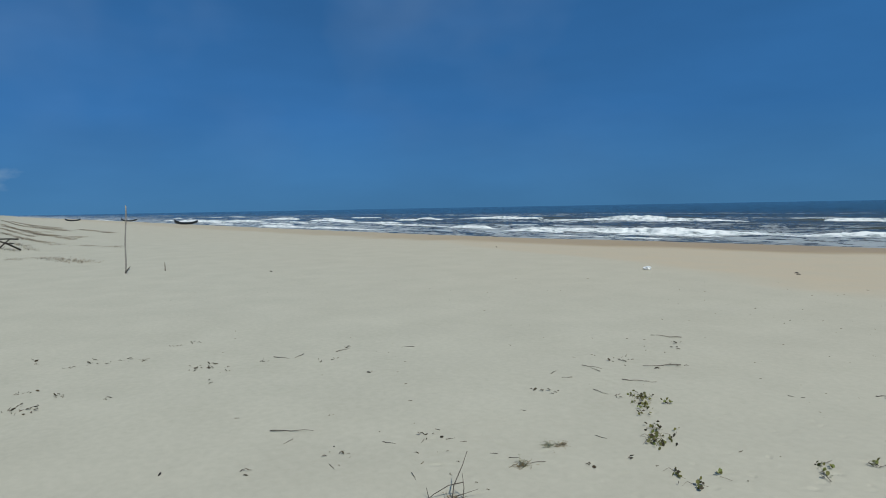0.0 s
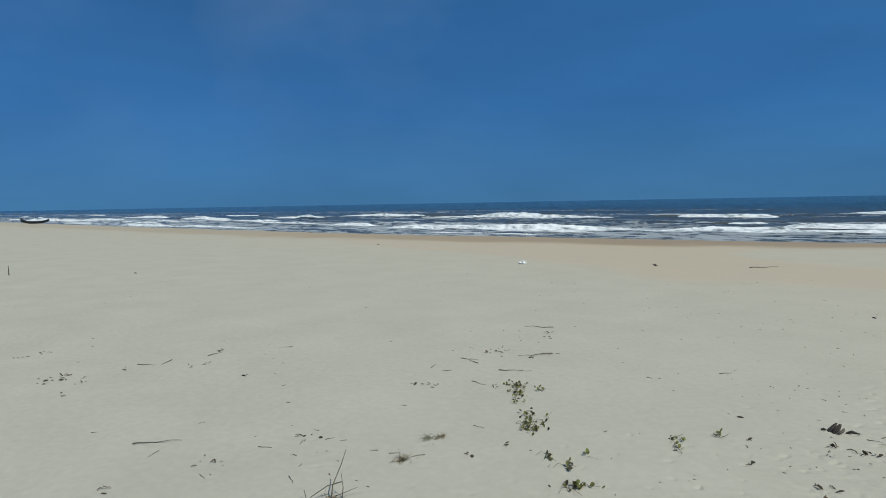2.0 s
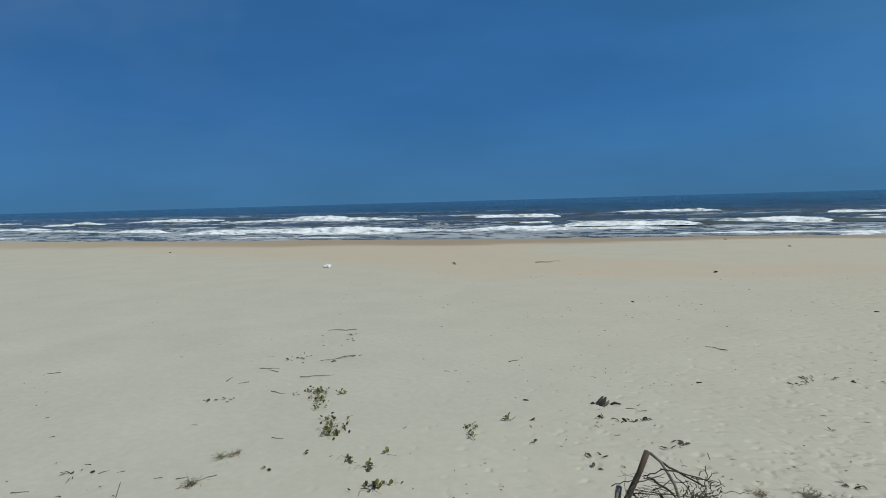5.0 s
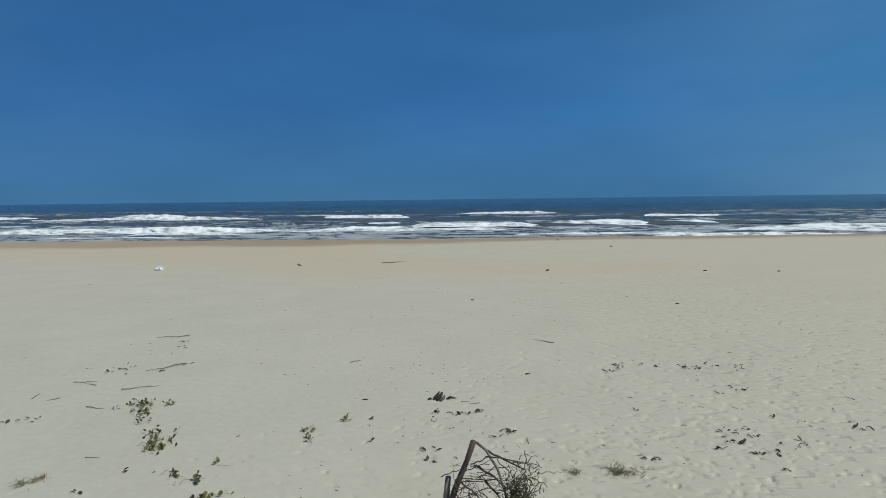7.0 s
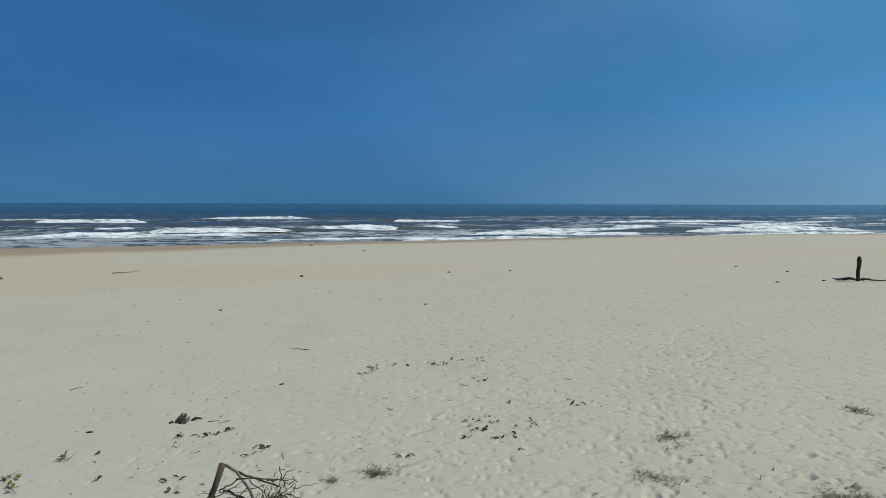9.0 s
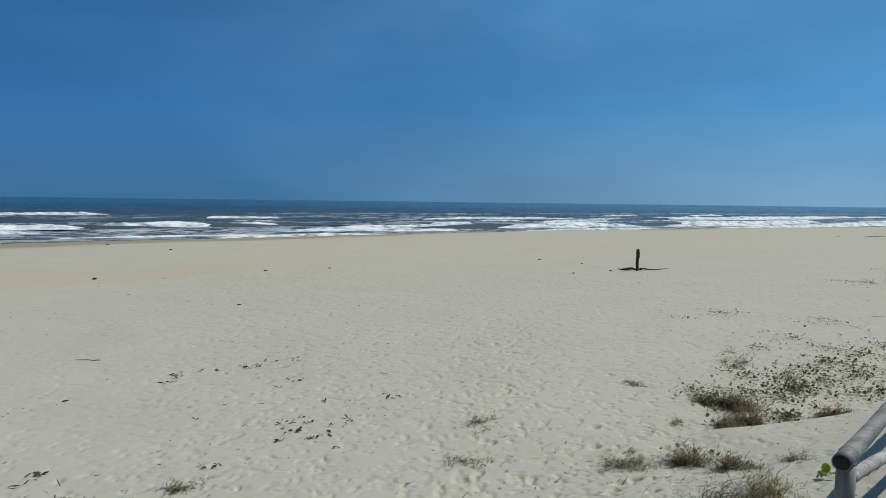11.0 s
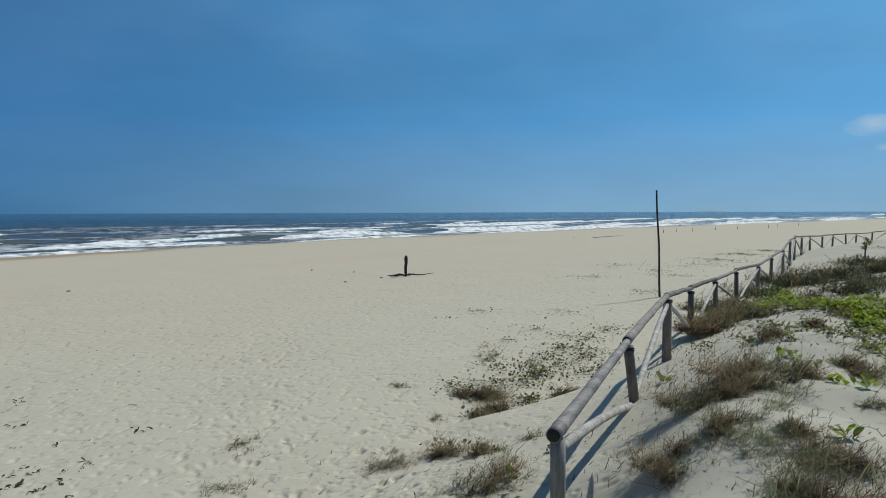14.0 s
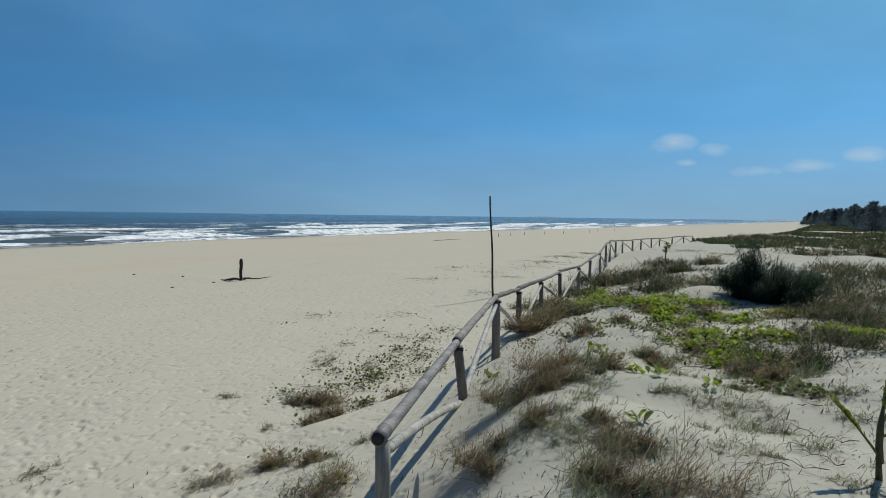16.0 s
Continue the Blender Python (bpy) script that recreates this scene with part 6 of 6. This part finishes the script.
def sea_boat(x, y, turn):
    ob = thing("fishing_boat", (x, y, SEA_Z - 0.2), "tiny fishing boat far out at sea", "boat", "boats at sea", turn)
    part("hull", Geo().tube([(-4, 0, 1.2), (-3, 0, 0.7), (0, 0, 0.5), (3, 0, 0.7), (4.2, 0, 1.6)], [0.2, 0.8, 1.0, 0.8, 0.2], 9), HULL, ob)
    part("cabin", Geo().tube([(-1.6, 0, 1.2), (-1.6, 0, 2.6), (0.2, 0, 2.6), (0.2, 0, 1.2)], [0.6, 0.7, 0.7, 0.6], 6), HULL, ob)


sea_boat(1040, 1085, 40)
sea_boat(1092, 1032, 50)


# ---- far scrub, woods and headlands ----
def far_scrub():
    rnd = random.Random(15)
    brown, olive = Geo(), Geo()
    for _ in range(26000):
        x = 34 + 190 * rnd.random() ** 1.4
        toe = float(np.interp(x, TOE_X, TOE_Y))
        edge = 0.115 * x - 1.0 if x < 55 else 0.115 * x - 1.0 + (toe - 0.5 - 0.115 * x + 1.0) * min(1.0, (x - 55) / 18)
        y = min(edge, toe - 0.5) - 60 * rnd.random() ** 1.6
        d = vnoise(np.array([x * 0.11]), np.array([y * 0.07]), 31)[0] + 0.5 * vnoise(np.array([x * 0.4]), np.array([y * 0.3]), 32)[0]
        if d < 0.18 - 0.004 * (x - 38):
            continue
        z = ground_z(x, y)
        s = rnd.uniform(0.15, 0.42)
        g = olive if rnd.random() < 0.94 else brown
        for k in range(4):
            a = rnd.uniform(0, 6.28)
            bx, by = x + rnd.gauss(0, 0.25), y + rnd.gauss(0, 0.25)
            g.ribbon([(bx, by, z - 0.05), (bx + math.cos(a) * s * 0.4, by + math.sin(a) * s * 0.4, z + s * 0.5), (bx + math.cos(a) * s * 0.7, by + math.sin(a) * s * 0.7, z + s * rnd.uniform(0.5, 1))], 0.02 + 0.0008 * x)
    for g, mat, label in ((olive, FARSCRUB, "low olive scrub covering the far dunes"), (brown, DRYGRASS, "dry brown scrub covering the far dunes")):
        tagged(new("dune_scrub", g.mesh("dune_scrub", mat)), label, "scrub", kind="stuff")
    left, dark = Geo(), Geo()
    for x0, y0, x1, y1 in GRASS_LINES:
        long = math.hypot(x1 - x0, y1 - y0)
        for k in range(int(10 + 34 * long)):
            t = rnd.random()
            if vnoise(np.array([t * long * 0.7]), np.array([x0]), 35)[0] < -0.15:
                continue
            x, y = x0 + (x1 - x0) * t + rnd.gauss(0, 0.6), y0 + (y1 - y0) * t + rnd.gauss(0, 0.34)
            z = ground_z(x, y)
            s, a = rnd.uniform(0.08, 0.3), rnd.gauss(0.4, 0.9)
            g = left if rnd.random() < 0.45 else dark
            g.ribbon([(x, y, z - 0.03), (x + 0.4 * s * math.sin(a), y + 0.4 * s * math.cos(a), z + 0.45 * s), (x + s * math.sin(a), y + s * math.cos(a), z + s * rnd.uniform(0.1, 0.6))], 0.012)
    tagged(new("dune_grass", left.mesh("dune_grass", DRYGRASS)), "streaks of dry grey-brown grass on a low dune", "grass", kind="stuff")
    tagged(new("dune_scrub", dark.mesh("dune_scrub", TWIG)), "dark creeping stems in streaks on a low dune", "scrub", kind="stuff")


far_scrub()


def small_litter():
    rnd = random.Random(21)
    g = Geo()
    # plant crumbs, some of them dark dashes put in for the shaded sides of footprints
    for _ in range(2000):
        r, a = 5.0 + 20 * rnd.random() ** 2.0, radians(rnd.triangular(-88, 75, 20))
        x, y = EYE_X + r * math.sin(a), EYE_Y + r * math.cos(a)
        if y > 30 or vnoise(np.array([x * 0.5]), np.array([y * 0.8]), 41)[0] < rnd.uniform(-0.5, 0.7):
            continue
        z = ground_z(x, y)
        s = (rnd.uniform(0.03, 0.085) if rnd.random() < 0.35 else rnd.uniform(0.015, 0.04)) + 0.0006 * r
        b = rnd.uniform(0, 6.28)
        g.ribbon([(x, y, z + 0.002), (x + math.cos(b) * s * 0.5, y + math.sin(b) * s * 0.5, z + 0.008), (x + math.cos(b + 0.4) * s, y + math.sin(b + 0.4) * s, z + 0.006)], 0.003 + 0.0004 * r)
    tagged(new("litter_and_print_shade", g.mesh("litter_and_print_shade", DRYLEAF)), "tiny dark plant crumbs and footprint-shade marks strewn over the sand", "litter", kind="stuff")
    g = Geo()
    h = Geo()
    for _ in range(42000):
        x, y = 2.5 + 26 * rnd.random() ** 1.3, rnd.uniform(-6, 8.5)
        toe = float(np.interp(x, TOE_X, TOE_Y))
        if y > toe + 1.2 or math.hypot(x - EYE_X, y - EYE_Y) < 3:
            continue
        if vnoise(np.array([x * 0.6]), np.array([y * 0.6]), 43)[0] < rnd.uniform(-0.8, 0.75) + 0.35 * max(0.0, y - toe + 1.5):
            continue
        if y > 2.9 + 0.34 * (x - 3.96) and rnd.random() > 0.12:
            continue
        z = ground_z(x, y)
        far = math.hypot(x, y)
        b = rnd.uniform(0, 6.28)
        k = g if rnd.random() < 0.6 else h
        s = rnd.uniform(0.02, 0.09) + 0.0025 * far
        up = rnd.choice((0.05, 0.1, 0.3, 0.9)) * s * rnd.uniform(0.5, 1.0)
        k.ribbon([(x, y, z - 0.004), (x + math.cos(b) * s * 0.6, y + math.sin(b) * s * 0.6, z + up * 0.7 + 0.004), (x + math.cos(b + 0.15) * s, y + math.sin(b + 0.15) * s, z + up)], far_width(x, y, 0.0025) * (1.6 if k is g else 1.0))
    tagged(new("dune_litter", g.mesh("dune_litter", DRYLEAF)), "dead twig and leaf bits strewn over the dune", "litter", kind="stuff")
    tagged(new("dune_seedlings", h.mesh("dune_seedlings", GREYGRASS)), "thin grey-green seedlings dotted over the dune", "grass", kind="stuff")


small_litter()


def fallen_twig(x, y, long, turn, seed):
    rnd = random.Random(seed)
    ob = thing("fallen_twig", (x, y, ground_z(x, y)), "thin forked dead twig lying on dune sand", "twig", "fallen twigs", turn)
    c, n = math.cos(radians(turn)), math.sin(radians(turn))
    lift = lambda px, py: ground_z(x + px * c - py * n, y + px * n + py * c) - ground_z(x, y)
    pts = [Vector((long * s / 6, rnd.gauss(0, 0.03) * long, 0)) for s in range(7)]
    for s, p in enumerate(pts):
        p.z = lift(p.x, p.y) + 0.008 + 0.10 * long * abs(math.sin(s * 1.1 + seed))
    part("stem", Geo().tube(pts, [0.0034 - 0.0004 * s for s in range(7)], 5), TWIG, ob)
    for s in (1, 2, 3, 4, 5):
        d = Vector((rnd.uniform(0.1, 0.3), rnd.choice((-1, 1)) * rnd.uniform(0.1, 0.3), 0)) * long
        q = pts[s] + d
        q.z = lift(q.x, q.y) + rnd.uniform(0.01, 0.12) * long
        part("side_twig", Geo().tube([pts[s], pts[s].lerp(q, 0.5) + Vector((0, 0, 0.04 * long)), q], [0.002, 0.0017, 0.001], 4), TWIG, ob)


for k, (x, y, turn) in enumerate(FALLEN_TWIGS):
    fallen_twig(x, y, 0.3 + 0.05 * (k % 4), turn, 40 + k)


def coast_tree(h, seed):
    rnd = random.Random(seed)
    ob = thing("coast_tree", (0, 0, 0), "dark feathery coastal pine in a windswept wood, distance haze in its colour", "tree", "coastal wood")
    part("trunk", Geo().tube([(0, 0, -0.5), (0.1, 0, h * 0.3), (-0.05, 0.1, h * 0.6), (0.05, 0, h * 0.95)], [0.16, 0.13, 0.09, 0.03], 6), TWIG, ob)
    g = Geo()
    for _ in range(60):
        t = rnd.uniform(0.02, 1.0)
        a = rnd.uniform(0, 6.28)
        reach = (1.06 - 0.98 * t) * h * 0.36 * rnd.uniform(0.6, 1.2)
        c = Vector((math.cos(a) * reach, math.sin(a) * reach, h * t))
        g.tube([(0, 0, h * t * 0.92), tuple(c)], [0.04, 0.015], 3, False)
        for k in range(34):
            p = c + Vector((rnd.gauss(0, 0.28), rnd.gauss(0, 0.28), rnd.gauss(0, 0.22))) * (1.25 - 0.8 * t)
            d = Vector((rnd.gauss(0, 1), rnd.gauss(0, 1), rnd.gauss(0.5, 0.7))).normalized() * rnd.uniform(0.25, 0.55) * (1.1 - 0.4 * t)
            g.ribbon([p, p + d * 0.5 + Vector((0, 0, -0.06)), p + d], rnd.uniform(0.04, 0.08))
    part("crown", g, HAZED_TREE, ob)
    return ob


protos = [coast_tree(h, 50 + k) for k, h in enumerate((3.2, 4.8, 6.2, 7.4))]
rnd = random.Random(17)
first = set()
for k in range(330):
    t = (k % 66) / 65
    x = 122 + 268 * t + rnd.uniform(-4, 4)
    y = -8.0 + 0.055 * (x - 140) - (0 if k < 66 else rnd.uniform(2, 18)) + rnd.uniform(-1.5, 1)
    q = rnd.choice((1, 2, 2, 3) if t < 0.35 else (2, 2, 3) if t < 0.5 else (1, 2) if t < 0.75 else (0, 1) if t < 0.9 else (0,))
    size = rnd.uniform(0.68, 1.05) * (1 - 0.45 * max(0.0, (t - 0.7) / 0.3))
    m = pose(x, y, ground_z(x, y), 0, 0, rnd.uniform(0, 360)) @ Matrix.Diagonal((size * 1.1, size * 1.1, size, 1))
    if q not in first:
        protos[q].matrix_world = m
        first.add(q)
    else:
        copy_thing(protos[q], m)


def headland(x, y, long, h, turn, seed):
    t = np.linspace(-1, 1, 60)
    up = h * np.clip(1 - np.abs(t) ** 1.6, 0, 1) * (0.75 + 0.3 * vnoise(t * 6, t * 0, seed))
    X = np.array([t * long, t * long, t * long])
    Y = np.array([t * 0 - h * 3, t * 0, t * 0 + h * 3])
    Z = np.array([t * 0 - 2, up, t * 0 - 2])
    me = grid_mesh("distant_headland", X, Y, Z, HAZED_HILL, False, {})
    ob = tagged(new("distant_headland", me), "low headland on the far horizon, blue-grey with haze in its colour", "headland", kind="structure")
    ob.matrix_world = pose(x, y, SEA_Z, 0, 0, turn)


headland(4300, 1700, 130, 13, 110, 3)
headland(2400, 90, 130, 8, 85, 5)
